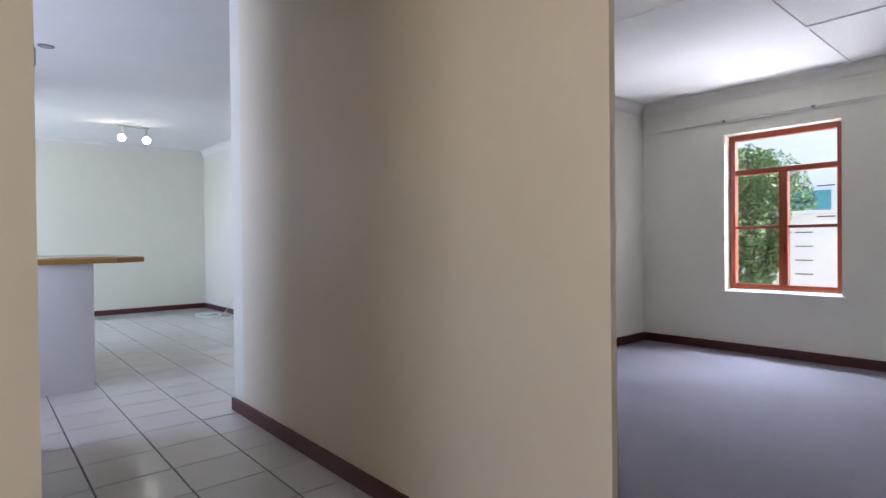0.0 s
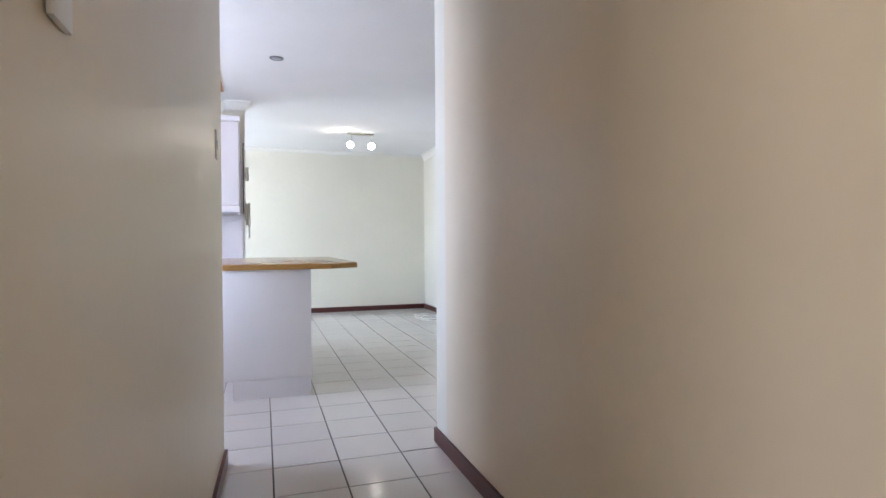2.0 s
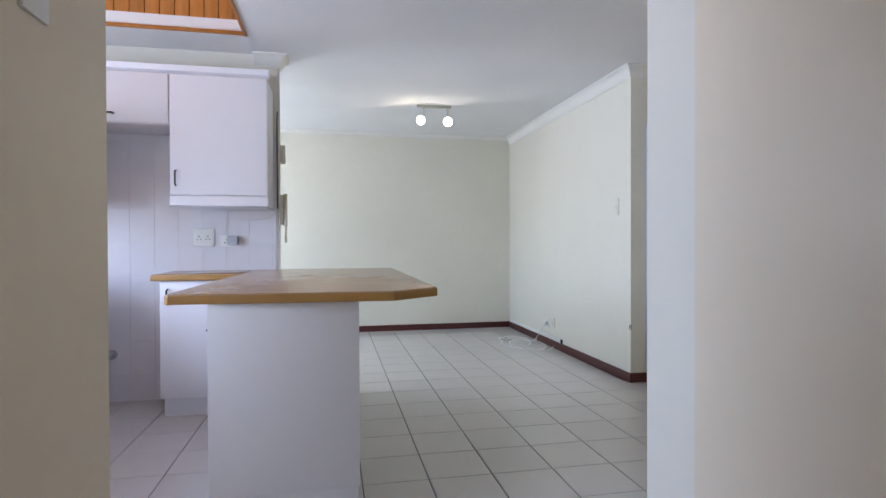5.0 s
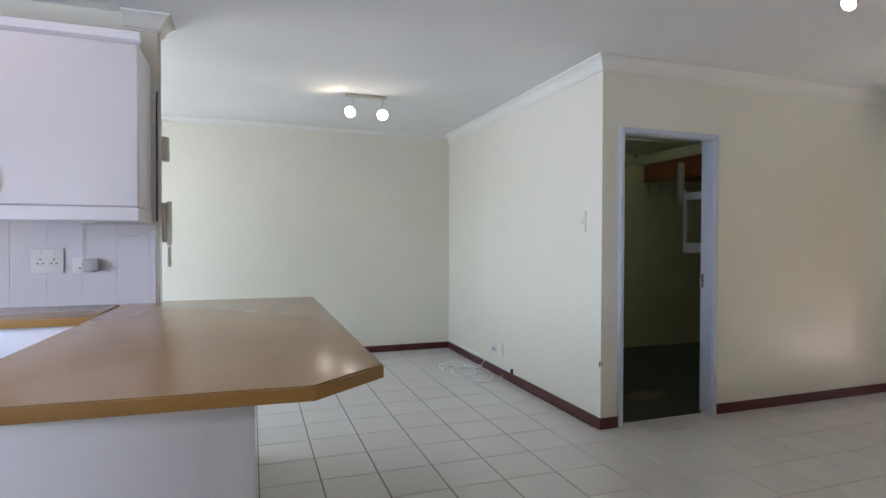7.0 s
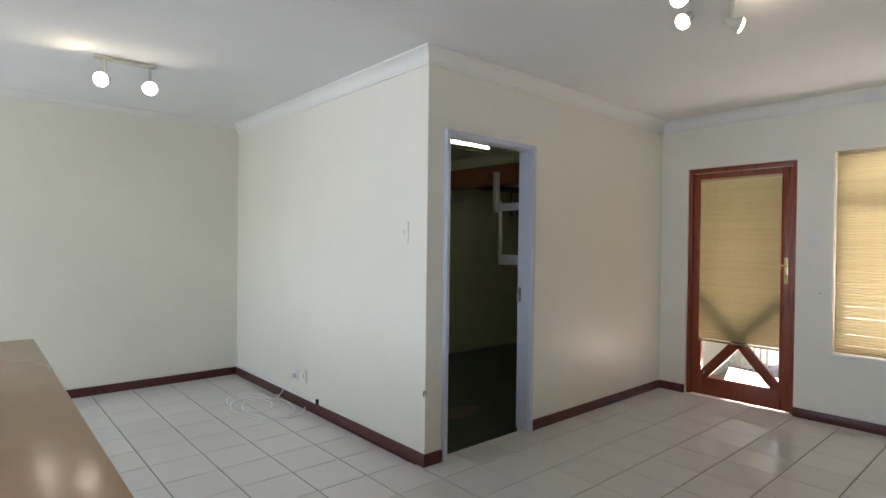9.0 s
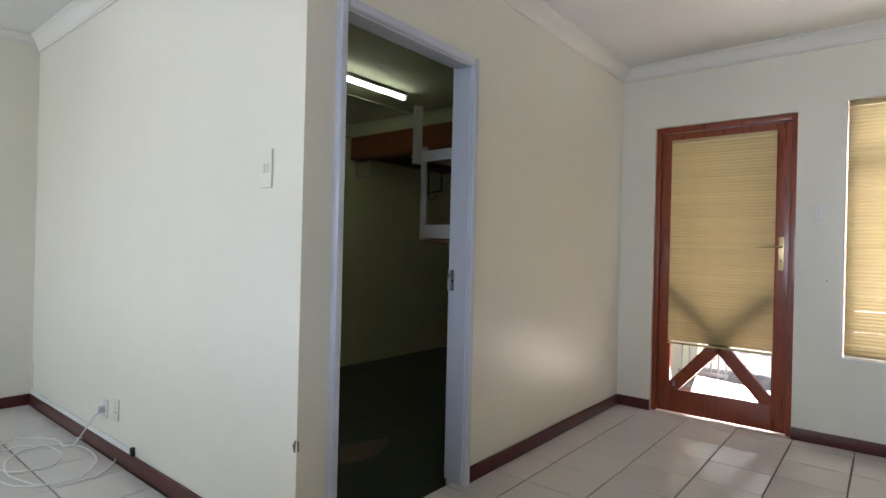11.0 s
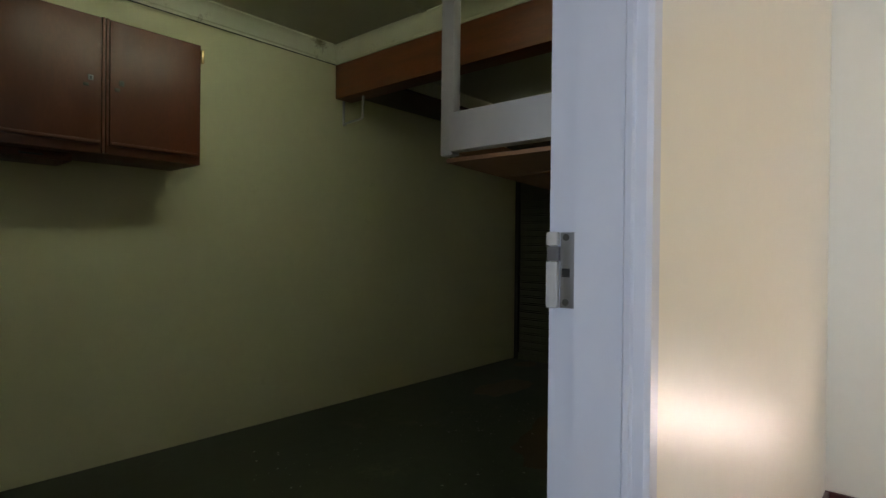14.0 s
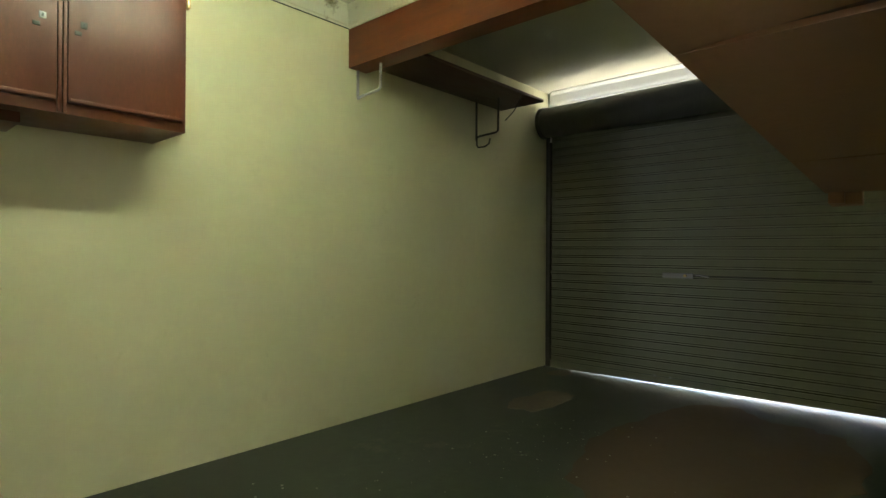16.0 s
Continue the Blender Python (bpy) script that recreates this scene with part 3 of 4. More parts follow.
# waste pipe in the appliance gap
pipe = thing("waste_pipe", (-4.0, KY - 0.04, 0.3), "grey plastic waste pipe elbow on the tiled wall", "pipe")
part("elbow", rod([(-3.96, KY - 0.012, 0.345), (-3.96, KY - 0.05, 0.345), (-3.975, KY - 0.07, 0.335), (-3.985, KY - 0.075, 0.30), (-3.985, KY - 0.078, 0.26), (-4.0, KY - 0.08, 0.235), (-4.035, KY - 0.08, 0.225)], 0.022, 14), GREY_PLASTIC, pipe)
bm = bmesh.new()
lathe(bm, (-4.03, KY - 0.08, 0.226), (-1, 0, -0.2), [(0, 0.027), (0.012, 0.03), (0.03, 0.03), (0.034, 0.02)])
part("union_nut", bm, DARK_STEEL, pipe)
bm = bmesh.new()
lathe(bm, (-3.96, KY - 0.014, 0.345), (0, -1, 0), [(0, 0.036), (0.006, 0.034), (0.008, 0.024)])
part("collar", bm, GREY_PLASTIC, pipe)


def plate(name, label, at, out, w, h, mat=None, rockers=0, holes=0, group=""):
    """A wall plate: a rounded cover with rocker switches or socket holes. out: 'y' faces -y, 'x' faces -x, 'X' faces +x."""
    x, y, z = at

    def b(u0, v0, u1, v1, d0, d1, bev=0.0):
        if out == "y":
            return (x + u0, y - d1, z + v0, x + u1, y - d0, z + v1)
        s = -1 if out == "x" else 1
        return (x + s * d0, y + u0, z + v0, x + s * d1, y + u1, z + v1)

    p = thing(name, at, label, "switch" if rockers else "socket", group)
    bmp = bmesh.new()
    bx(bmp, *b(-w / 2, -h / 2, w / 2, h / 2, 0.0, 0.009), bevel=0.003)
    part("cover", bmp, mat or PLASTIC, p)
    for i in range(rockers):
        u = (i - (rockers - 1) / 2) * 0.024
        part("rocker", boxes(b(u - 0.009, -0.018, u + 0.009, 0.018, 0.0095, 0.014), bevel=0.002), mat or PLASTIC, p)
    for i in range(holes):
        u = (i - (holes - 1) / 2) * 0.062
        for du, dv in ((0, 0.008), (-0.012, -0.014), (0.012, -0.014)):
            part("socket_hole", boxes(b(u + du - 0.004, dv - 0.004, u + du + 0.004, dv + 0.004, 0.0088, 0.0095)), BLACK, p)
        part("rocker", boxes(b(u - 0.007, h / 2 - 0.03, u + 0.007, h / 2 - 0.012, 0.0095, 0.013), bevel=0.002), mat or PLASTIC, p)
    return p


plate("wall_socket", "white double wall socket on the kitchen tiles", (-3.333, KY - 0.012, 1.194), "y", 0.150, 0.135, holes=2)
plate("wall_socket", "white single wall socket on the kitchen tiles", (-3.17, KY - 0.012, 1.168), "y", 0.095, 0.085, holes=1)
plate("wall_socket", "white wall socket behind the far worktop", (-4.20, KY - 0.012, 1.185), "y", 0.075, 0.13, holes=1)
ad = thing("plug_adapter", (-3.125, KY - 0.06, 1.176), "grey plug-in power adapter in the kitchen socket", "adapter")
part("body", boxes((-3.16, KY - 0.075, 1.141, -3.085, KY - 0.0215, 1.206), bevel=0.008), GREY_PLASTIC, ad)
part("cable", rod([(-3.155, KY - 0.03, 1.206), (-3.17, KY - 0.02, 1.246), (-3.165, KY - 0.016, 1.326), (-3.165, KY - 0.016, 1.394), (-3.085, KY - 0.016, 1.4), (-2.835, KY - 0.016, 1.398), (-2.797, KY - 0.01, 1.392)], 0.003, 6), OLD_PLASTIC, ad)
solo("loose_wire", rod([(-2.805, KY - 0.014, 1.386), (-2.875, KY - 0.016, 1.344), (-2.935, KY - 0.016, 1.326), (-2.995, KY - 0.016, 1.328)], 0.002, 6), OLD_PLASTIC, "thin loose wire on the kitchen tiles", "cable")

# entry phone and junction box on the end of the kitchen wall
tr = thing("cable_trunking", (-2.79, 0.318, 0.94), "thin white cable trunking up the wall end", "trunking")
part("channel", boxes((-2.795, 0.304, 0.94, -2.783, 0.322, H - 0.10), bevel=0.002), PLASTIC, tr)
part("lead", rod([(-2.8, 0.289, 2.155), (-2.803, 0.286, 2.085), (-2.803, 0.286, 1.735), (-2.803, 0.286, 1.415)], 0.0048, 6), BLACK, tr)
ph = thing("entry_phone", (-2.775, 0.36, 1.335), "yellowed wall entry phone handset on a hook", "phone")
part("cradle", boxes((-2.795, 0.325, 1.295, -2.762, 0.395, 1.525), bevel=0.008), OLD_PLASTIC, ph)
part("handset", boxes((-2.761, 0.33, 1.275, -2.735, 0.375, 1.535), bevel=0.01), OLD_PLASTIC, ph)
coil = [(-2.747 + 0.010 * math.cos(i * 1.335), 0.352 + 0.010 * math.sin(i * 1.335), 1.27 - 0.0026 * i if i < 45 else 1.153 + 0.0026 * (i - 45)) for i in range(62)]
part("coiled_cord", rod(coil, 0.003, 6), OLD_PLASTIC, ph)
jb = thing("door_chime", (-2.775, 0.36, 1.835), "cream door chime box on the wall end", "chime")
part("cover", boxes((-2.795, 0.325, 1.77, -2.75, 0.395, 1.91), bevel=0.008), OLD_PLASTIC, jb)
part("grille", boxes(*[(-2.75, 0.335, 1.785 + 0.012 * i, -2.748, 0.385, 1.789 + 0.012 * i) for i in range(5)]), GREY_PLASTIC, jb)

# ---------------------------------------------------------------- switches, sockets and cable in living room and passage
plate("light_switch", "white light switch on the passage wall", (-2.822, -3.19, 1.53), "X", 0.072, 0.125, rockers=2)
plate("light_switch", "white light switch near the passage corner", (-2.872, -5.02, 1.42), "X", 0.072, 0.125, rockers=1)
plate("light_switch", "white double light switch near the wall corner", (0.0, 0.222, 1.455), "x", 0.075, 0.145, CREAM, rockers=2)
plate("light_switch", "white light switch beside the front door", (FX, -1.282, 1.45), "x", 0.072, 0.11, rockers=2)
plate("wall_socket", "white low wall socket with a plugged-in cable", (0.0, 1.73, 0.245), "x", 0.07, 0.1, holes=1)
plate("wall_socket", "cream low wall socket beside the plugged cable", (0.0, 1.58, 0.265), "x", 0.072, 0.11, CREAM, holes=1)
cab = thing("coiled_cable", (-0.35, 1.9, 0.0), "loose white cable coiled on the floor tiles", "cable")
pts = [(-0.012, 1.73, 0.23), (-0.05, 1.74, 0.21), (-0.08, 1.80, 0.12), (-0.10, 1.88, 0.03)]
for i in range(64):
    a = i * 0.31
    r = 0.17 + 0.09 * math.sin(i * 0.23) + 0.002 * i
    pts.append((-0.27 + r * math.cos(a) * 0.8, 1.95 + r * math.sin(a) * 1.3 - 0.003 * i, 0.006 + 0.004 * (i % 3)))
part("lead", rod(pts, 0.0042, 6), PLASTIC, cab)
part("plug", boxes((-0.045, 1.712, 0.222, -0.0095, 1.748, 0.26), bevel=0.006), PLASTIC, cab)
solo("cable_trunking", boxes((-0.012, 1.36, 0.077, 0.0, 3.064, 0.106), (-0.012, 3.052, 0.106, 0.0, 3.064, 0.30), bevel=0.002), PLASTIC, "white cable trunking along the top of the skirting", "trunking")
solo("cable_clip", boxes((-0.02, 1.335, 0.077, 0.0, 1.358, 0.12), bevel=0.003), BLACK, "dark clip at the end of the trunking", "clip")
bm = bmesh.new()
extrude(bm, [(-0.003, 0.006, 0.475), (0.004, -0.003, 0.47), (0.006, -0.003, 0.435), (-0.003, 0.012, 0.43), (-0.003, 0.02, 0.455)], (0.002, -0.001, 0.0))
solo("plaster_chip", bm, STAIN, "small brown chip in the plaster of the corner", "damage")
solo("wall_nail", rod([(FX, -1.325, 1.025), (FX - 0.012, -1.325, 1.025)], 0.005, 6), BLACK, "small dark nail in the wall beside the door", "nail")


def spot_bar(name, label, centre, ends, heads, k=1.0):
    """A ceiling bar with swivel spots; heads: (place on the bar, aim)."""
    c = Vector(centre)
    sp = thing(name, centre, label, "lamp")
    a, b = Vector(ends[0]), Vector(ends[1])
    m = Matrix.Translation((a + b) / 2) @ Matrix.Rotation(math.atan2((b - a).y, (b - a).x), 4, "Z")
    bm = bmesh.new()
    L = (b - a).length / 2 + 0.03
    bx(bm, -L, -0.03, -0.012, L, 0.03, 0.012, bevel=0.008, m=m)
    part("bar", bm, OLD_PLASTIC, sp)
    for at, aim in heads:
        at, aim = Vector(at), Vector(aim).normalized()
        j = at + Vector((0, 0, -0.125))
        part("arm", rod([at, at + Vector((0, 0, -0.04)), j], 0.008, 8), OLD_PLASTIC, sp)
        bm = bmesh.new()
        lathe(bm, j - aim * 0.05 * k, aim, [(u * k, r * k) for u, r in ((0, 0.012), (0.01, 0.026), (0.045, 0.029), (0.075, 0.044), (0.095, 0.049), (0.0951, 0.044))])
        h = part("shade", bm, OLD_PLASTIC, sp)
        bm = bmesh.new()
        lathe(bm, j + aim * 0.03 * k, aim, [(u * k, r * k) for u, r in ((0, 0.02), (0.014, 0.044), (0.024, 0.043), (0.032, 0.034), (0.036, 0.012))])
        part("bulb", bm, BULB, h, "lit reflector bulb")
    return sp


spot_bar("ceiling_spotlight", "cream two-lamp ceiling spotlight bar, both lamps lit", (-1.35, 1.56, H - 0.0), ((-1.49, 1.56, H - 0.012), (-1.19, 1.56, H - 0.012)),
         [((-1.46, 1.56, H - 0.024), (-0.55, -0.75, -0.35)), ((-1.19, 1.56, H - 0.024), (-0.2, -0.85, -0.45))])
spot_bar("ceiling_spotlight", "cream ceiling spotlight cluster with lit lamps in the living room", (0.35, -1.52, H), ((0.14, -1.50, H - 0.012), (0.54, -1.55, H - 0.012)),
         [((0.12, -1.51, H - 0.024), (-0.75, -0.3, -0.3)), ((0.34, -1.44, H - 0.024), (-0.75, 0.2, -0.55)), ((0.55, -1.56, H - 0.024), (0.55, -0.75, -0.32))], 0.75)
dl = thing("downlight", (-2.5, -1.22, H), "chrome recessed ceiling downlight, unlit", "lamp")
bm = bmesh.new()
lathe(bm, (-2.5, -1.22, H), (0, 0, -1), [(0, 0.055), (0.004, 0.055), (0.007, 0.045), (0.004, 0.040)], 28)
part("ring", bm, STEEL, dl, "chrome ring")
bm = bmesh.new()
lathe(bm, (-2.5, -1.22, H), (0, 0, -1), [(0, 0.038), (0.006, 0.036), (0.010, 0.02)], 24)
part("lens", bm, GREY_PLASTIC, dl)
bm = bmesh.new()
lathe(bm, (-0.35, -4.87, BEDH), (0, 0, -1), [(0, 0.03), (0.015, 0.03), (0.02, 0.04), (0.04, 0.045), (0.055, 0.03), (0.06, 0.01)], 24)
solo("bedroom_ceiling_light", bm, BULB, "round lit ceiling light in the bedroom", "lamp")

# ---------------------------------------------------------------- garage doorway: steel frame, strike plate, stable door
fr = thing("door_1", (0.58, 0.05, 0.0), "pale enamelled steel door frame of the garage doorway", "door frame")
fr["kind"] = "structure"


def frame_side(s, x_out):
    """One jamb: outer face, bead, reveal and the rebate for the leaf; s is +1 for the left jamb, -1 for the right."""
    prof = [(0, -0.018), (0.005, -0.026), (0.030, -0.026), (0.036, -0.020), (0.037, -0.006), (0.042, -0.003), (0.042, 0.005), (0.037, 0.008), (0.037, 0.076), (0.023, 0.076), (0.023, 0.1215), (0.0, 0.1215), (0.0, 0.119), (0.0125, 0.119), (0.0125, 0.0), (0.0, 0.0)]
    bm = bmesh.new()
    extrude(bm, [(x_out + s * a, b, 0.0) for a, b in prof], (0, 0, 2.11))
    return bm


part("jamb", frame_side(1, 0.137), DOOR_PAINT, fr)
part("jamb", frame_side(-1, 1.022), DOOR_PAINT, fr)
bm = bmesh.new()
prof = [(-0.026, 0), (-0.026, -0.030), (-0.020, -0.036), (-0.006, -0.037), (-0.003, -0.042), (0.005, -0.042), (0.008, -0.037), (0.076, -0.037), (0.076, -0.023), (0.1215, -0.023), (0.1215, 0), (0.119, 0), (0.119, -0.012), (0.0, -0.012), (0.0, 0)]
extrude(bm, [(0.175, y, 2.11 + z) for y, z in prof], (0.809, 0, 0))
part("head", bm, DOOR_PAINT, fr)
st = part("strike_plate", boxes((0.9955, 0.081, 0.957, 0.9988, 0.103, 1.062), bevel=0.001), STEEL, fr, "worn steel strike plate")
part("latch_hole", boxes((0.9945, 0.088, 1.0, 0.9956, 0.1, 1.012)), BLACK, st)
part("guard", boxes((0.9885, 0.104, 0.956, 0.9985, 0.1225, 1.022), (0.9885, 0.104, 1.043, 0.9985, 0.1225, 1.063), bevel=0.004), SCUFFED_WHITE, st, "chipped white painted latch guard")
part("latch_box", boxes((0.9915, 0.104, 1.0225, 0.9985, 0.1215, 1.0425)), STEEL, st)
for z in (1.055, 0.965):
    part("screw", rod([(0.9954, 0.094, z), (0.9942, 0.094, z)], 0.005, 8), DARK_STEEL, st)

# bench with a tall cupboard on it, just inside the garage
wb = thing("workbench", (0.3, 1.45, GF), "red-brown wooden workbench against the garage wall", "workbench")
part("top", boxes((0.12, 1.04, 0.89, 0.468, 1.95, 0.945), bevel=0.005), BEAM_WOOD, wb, "scarred wooden bench top")
part("front_panel", boxes((0.13, 1.075, GF + 0.06, 0.44, 1.093, 0.889), bevel=0.003), BEAM_WOOD, wb)
part("side_panel", boxes((0.432, 1.0935, GF + 0.06, 0.45, 1.93, 0.889), bevel=0.003), BEAM_WOOD, wb)
for x, y in ((0.14, 1.06), (0.405, 1.06), (0.14, 1.89), (0.405, 1.89)):
    part("leg", boxes((x, y, GF, x + 0.05, y + 0.05, 0.889), bevel=0.004), BEAM_WOOD, wb)
part("bracket", boxes((0.25, 1.036, 0.90, 0.29, 1.0395, 0.93)), DARK_STEEL, wb)
tc = thing("tall_cupboard", (0.3, 1.45, 0.947), "tall dark brown cupboard standing on the workbench", "cupboard")
part("carcass", boxes((0.125, 1.075, 0.947, 0.475, 1.90, 2.33), bevel=0.004), DARK_WOOD, tc)
part("side_panel", boxes((0.13, 1.058, 0.955, 0.40, 1.0745, 2.32), bevel=0.003), CUPBOARD, tc)
part("edge_strip", boxes((0.402, 1.05, 0.955, 0.478, 1.0745, 2.325), bevel=0.004), DARK_WOOD, tc)
for k in range(2):
    d = part("door", boxes((0.4755, 1.09 + 0.405 * k, 0.96, 0.492, 1.485 + 0.405 * k, 2.32), bevel=0.003), DARK_WOOD, tc)
    part("knob", rod([(0.492, 1.46 + 0.06 * k, 1.6), (0.515, 1.46 + 0.06 * k, 1.6)], 0.012, 10), BRASS, d)

for z in (1.436, 1.153):
    solo("wall_plug", rod([(-2.995, -5.1395, z), (-2.995, -5.147, z)], 0.009 if z > 1.3 else 0.005, 10), BLACK, "small dark wall plug at the passage corner", "wall plug")

# ---------------------------------------------------------------- front door
DX = FX + 0.035
fd = thing("front_door", (DX, -0.702, 0.0), "red-brown stained glazed front door with crossed braces, closed", "door")
part("frame", boxes((DX - 0.005, -1.152, 0.0, DX + 0.09, -1.117, 2.11), (DX - 0.005, -0.287, 0.0, DX + 0.09, -0.252, 2.11), (DX - 0.005, -1.117, 2.07, DX + 0.09, -0.287, 2.11), bevel=0.003), RED_WOOD, fd)
for y0, y1 in ((-1.114, -1.027), (-0.377, -0.29)):
    part("stile", boxes((DX + 0.012, y0, 0.008, DX + 0.055, y1, 2.065), bevel=0.004), RED_WOOD, fd)
part("rail", boxes((DX + 0.013, -1.027, 0.008, DX + 0.054, -0.377, 0.175), bevel=0.004), RED_WOOD, fd)
part("rail", boxes((DX + 0.013, -1.027, 1.985, DX + 0.054, -0.377, 2.065), bevel=0.004), RED_WOOD, fd)
for s in (1, -1):
    bm = bmesh.new()
    ang = radians(49) * s
    bx(bm, -0.018, -0.50, -0.043, 0.018, 0.50, 0.043, bevel=0.004, m=Matrix.Translation((DX + 0.034, -0.702, 0.54)) @ Matrix.Rotation(ang, 4, "X"))
    part("brace", bm, RED_WOOD, fd)
gl = part("glass", boxes((DX + 0.048, -1.027, 0.175, DX + 0.053, -0.377, 1.985)), GLASS, fd, "clear glass pane")
gl.visible_shadow = False
lk = part("lock_plate", boxes((DX + 0.006, -1.085, 1.08, DX + 0.012, -1.055, 1.30), bevel=0.002), BRASS, fd, "tarnished brass lock plate")
part("lever", rod([(DX + 0.008, -1.07, 1.235), (DX - 0.035, -1.07, 1.235), (DX - 0.042, -1.062, 1.235), (DX - 0.042, -0.962, 1.232)], 0.008, 10), BRASS, lk)
part("keyhole", boxes((DX + 0.005, -1.073, 1.135, DX + 0.0062, -1.067, 1.155)), BLACK, lk)
part("bolt", boxes((DX + 0.004, -0.417, 0.20, DX + 0.012, -0.402, 0.235), bevel=0.002), STEEL, fd)


def blind_material():
    m = BLIND.copy()
    nt = m.node_tree
    p = nt.nodes["Principled BSDF"]
    tl = nt.nodes.new("ShaderNodeBsdfTranslucent")
    tl.inputs["Color"].default_value = (0.55, 0.45, 0.26, 1)
    mx = nt.nodes.new("ShaderNodeMixShader")
    mx.inputs[0].default_value = 0.15
    nt.links.new(p.outputs[0], mx.inputs[1])
    nt.links.new(tl.outputs[0], mx.inputs[2])
    nt.links.new(mx.outputs[0], nt.nodes["Material Output"].inputs["Surface"])
    return m


SLAT = blind_material()


def blind(name, label, x, y0, y1, z0, z1, cords):
    """A venetian blind: head rail, curved slats a finger apart, bottom rail, ladder cords."""
    b = thing(name, (x, (y0 + y1) / 2, z1), label, "blind")
    part("head_rail", boxes((x - 0.013, y0, z1 - 0.026, x + 0.013, y1, z1), bevel=0.003), BLIND, b)
    part("bottom_rail", boxes((x - 0.012, y0, z0, x + 0.012, y1, z0 + 0.014), bevel=0.004), BLIND, b)
    bm = bmesh.new()
    tilt = radians(66)
    rows = []
    for k in range(5):
        u = (k / 4 - 0.5) * 0.027
        h = 0.0040 * (1 - (2 * k / 4 - 1) ** 2)
        rows.append((u * math.cos(tilt) - h * math.sin(tilt), -u * math.sin(tilt) - h * math.cos(tilt)))
    a = [bm.verts.new((p, 0, q)) for p, q in rows]
    c = [bm.verts.new((p, y1 - y0, q)) for p, q in rows]
    for k in range(4):
        bm.faces.new((a[k], a[k + 1], c[k + 1], c[k]))
    me = mesh_of(bm, "slat", SLAT)
    z = z1 - 0.04
    while z > z0 + 0.02:
        s = new("slat", me)
        s.parent = b
        s.location = Vector((x + random.uniform(-0.0008, 0.0008), y0, z)) - b.location
        s.rotation_euler = (random.uniform(-0.0012, 0.0012), random.uniform(-0.03, 0.03), 0)
        z -= 0.0218
    for cy in cords:
        part("ladder_cord", boxes((x - 0.0125, cy - 0.0012, z0 + 0.01, x - 0.0118, cy + 0.0012, z1 - 0.02)), BLIND, b)
    return b


blind("venetian_blind", "gold aluminium venetian blind covering the front door glass", FX + 0.022, -1.037, -0.368, 0.515, 2.008, (-0.50, -0.88))
blind("venetian_blind", "gold aluminium venetian blind covering the living room window", FX + 0.05, -2.87, -1.416, 0.565, 2.14, (-1.64, -2.1, -2.6))


def window(name, label, y0, y1, z0, z1, bars, transom=None, mid=True, rail=None, face=FX):
    x = face + 0.10
    w = thing(name, (x, (y0 + y1) / 2, z0), label, "window")
    w["kind"] = "structure"
    f = 0.05
    for d in ((x, y0, z0, x + 0.07, y0 + f, z1), (x, y1 - f, z0, x + 0.07, y1, z1)):
        part("stile", boxes(d, bevel=0.004), RED_WOOD, w)
    for za in (z0, z1 - f):
        part("rail", boxes((x, y0 + f, za, x + 0.07, y1 - f, za + f), bevel=0.004), RED_WOOD, w)
    ym = (y0 + y1) / 2
    zt = transom or z1 - f
    if mid:
        part("mullion", boxes((x, ym - 0.034, z0 + f, x + 0.068, ym + 0.034, zt), bevel=0.004), RED_WOOD, w)
    if transom:
        part("transom", boxes((x - 0.002, y0 + f, transom - 0.02, x + 0.066, y1 - f, transom + 0.028), bevel=0.004), RED_WOOD, w)
    if rail:
        for a, b in ((y0 + f, ym - 0.034), (ym + 0.034, y1 - f)):
            part("glazing_bar", boxes((x + 0.012, a, rail - 0.013, x + 0.055, b, rail + 0.013), bevel=0.003), RED_WOOD, w)
    g = part("pane", boxes((x + 0.032, y0 + f, z0 + f, x + 0.036, y1 - f, z1 - f)), GLASS, w, "clear glass")
    g.visible_shadow = False
    for za in bars:
        for yc in ((y0 + ym) / 2 + (0.09 if int(za * 100) % 2 else -0.07), (ym + y1) / 2 + (0.07 if int(za * 100) % 2 else -0.09)):
            part("burglar_bar", boxes((x + 0.09, yc - 0.065, za - 0.005, x + 0.1, yc + 0.065, za + 0.005)), BLACK, w)
    return w


window("window_1", "red-brown wooden bedroom window with burglar bars", -5.213, -4.331, 0.582, 1.986, (0.73, 0.85, 0.97, 1.09, 1.22, 1.35, 1.48), transom=1.637, rail=1.141, face=WX)
window("window_2", "red-brown wooden living room window behind the blind", -2.875, -1.412, 0.565, 2.142, (), transom=1.75)
window_sill = boxes((WX - 0.02, -5.24, 0.552, WX + 0.1, -4.30, 0.5698), bevel=0.003)
solo("window_sill", window_sill, CORNICE_W, "white painted bedroom window sill", "sill", "structure")
solo("window_sill", boxes((FX - 0.012, -2.90, 0.537, FX + 0.1, -1.388, 0.5545), bevel=0.003), CORNICE_W, "white painted living room window sill", "sill", "structure")
pel = thing("curtain_pelmet", (WX - 0.05, -4.6, 2.095), "cream painted wooden curtain pelmet above the bedroom window", "pelmet")
part("board", boxes((WX - 0.03, -7.2, 2.11, WX, -3.55, 2.26), bevel=0.004), CREAM, pel)
part("rail", boxes((WX - 0.02, -7.0, 2.095, WX - 0.004, -4.2, 2.1095), bevel=0.002), CORNICE_W, pel)
for y in (-4.35, -5.05, -6.1):
    part("bracket", boxes((WX - 0.035, y, 2.10, WX - 0.0305, y + 0.03, 2.122), bevel=0.001), STEEL, pel)

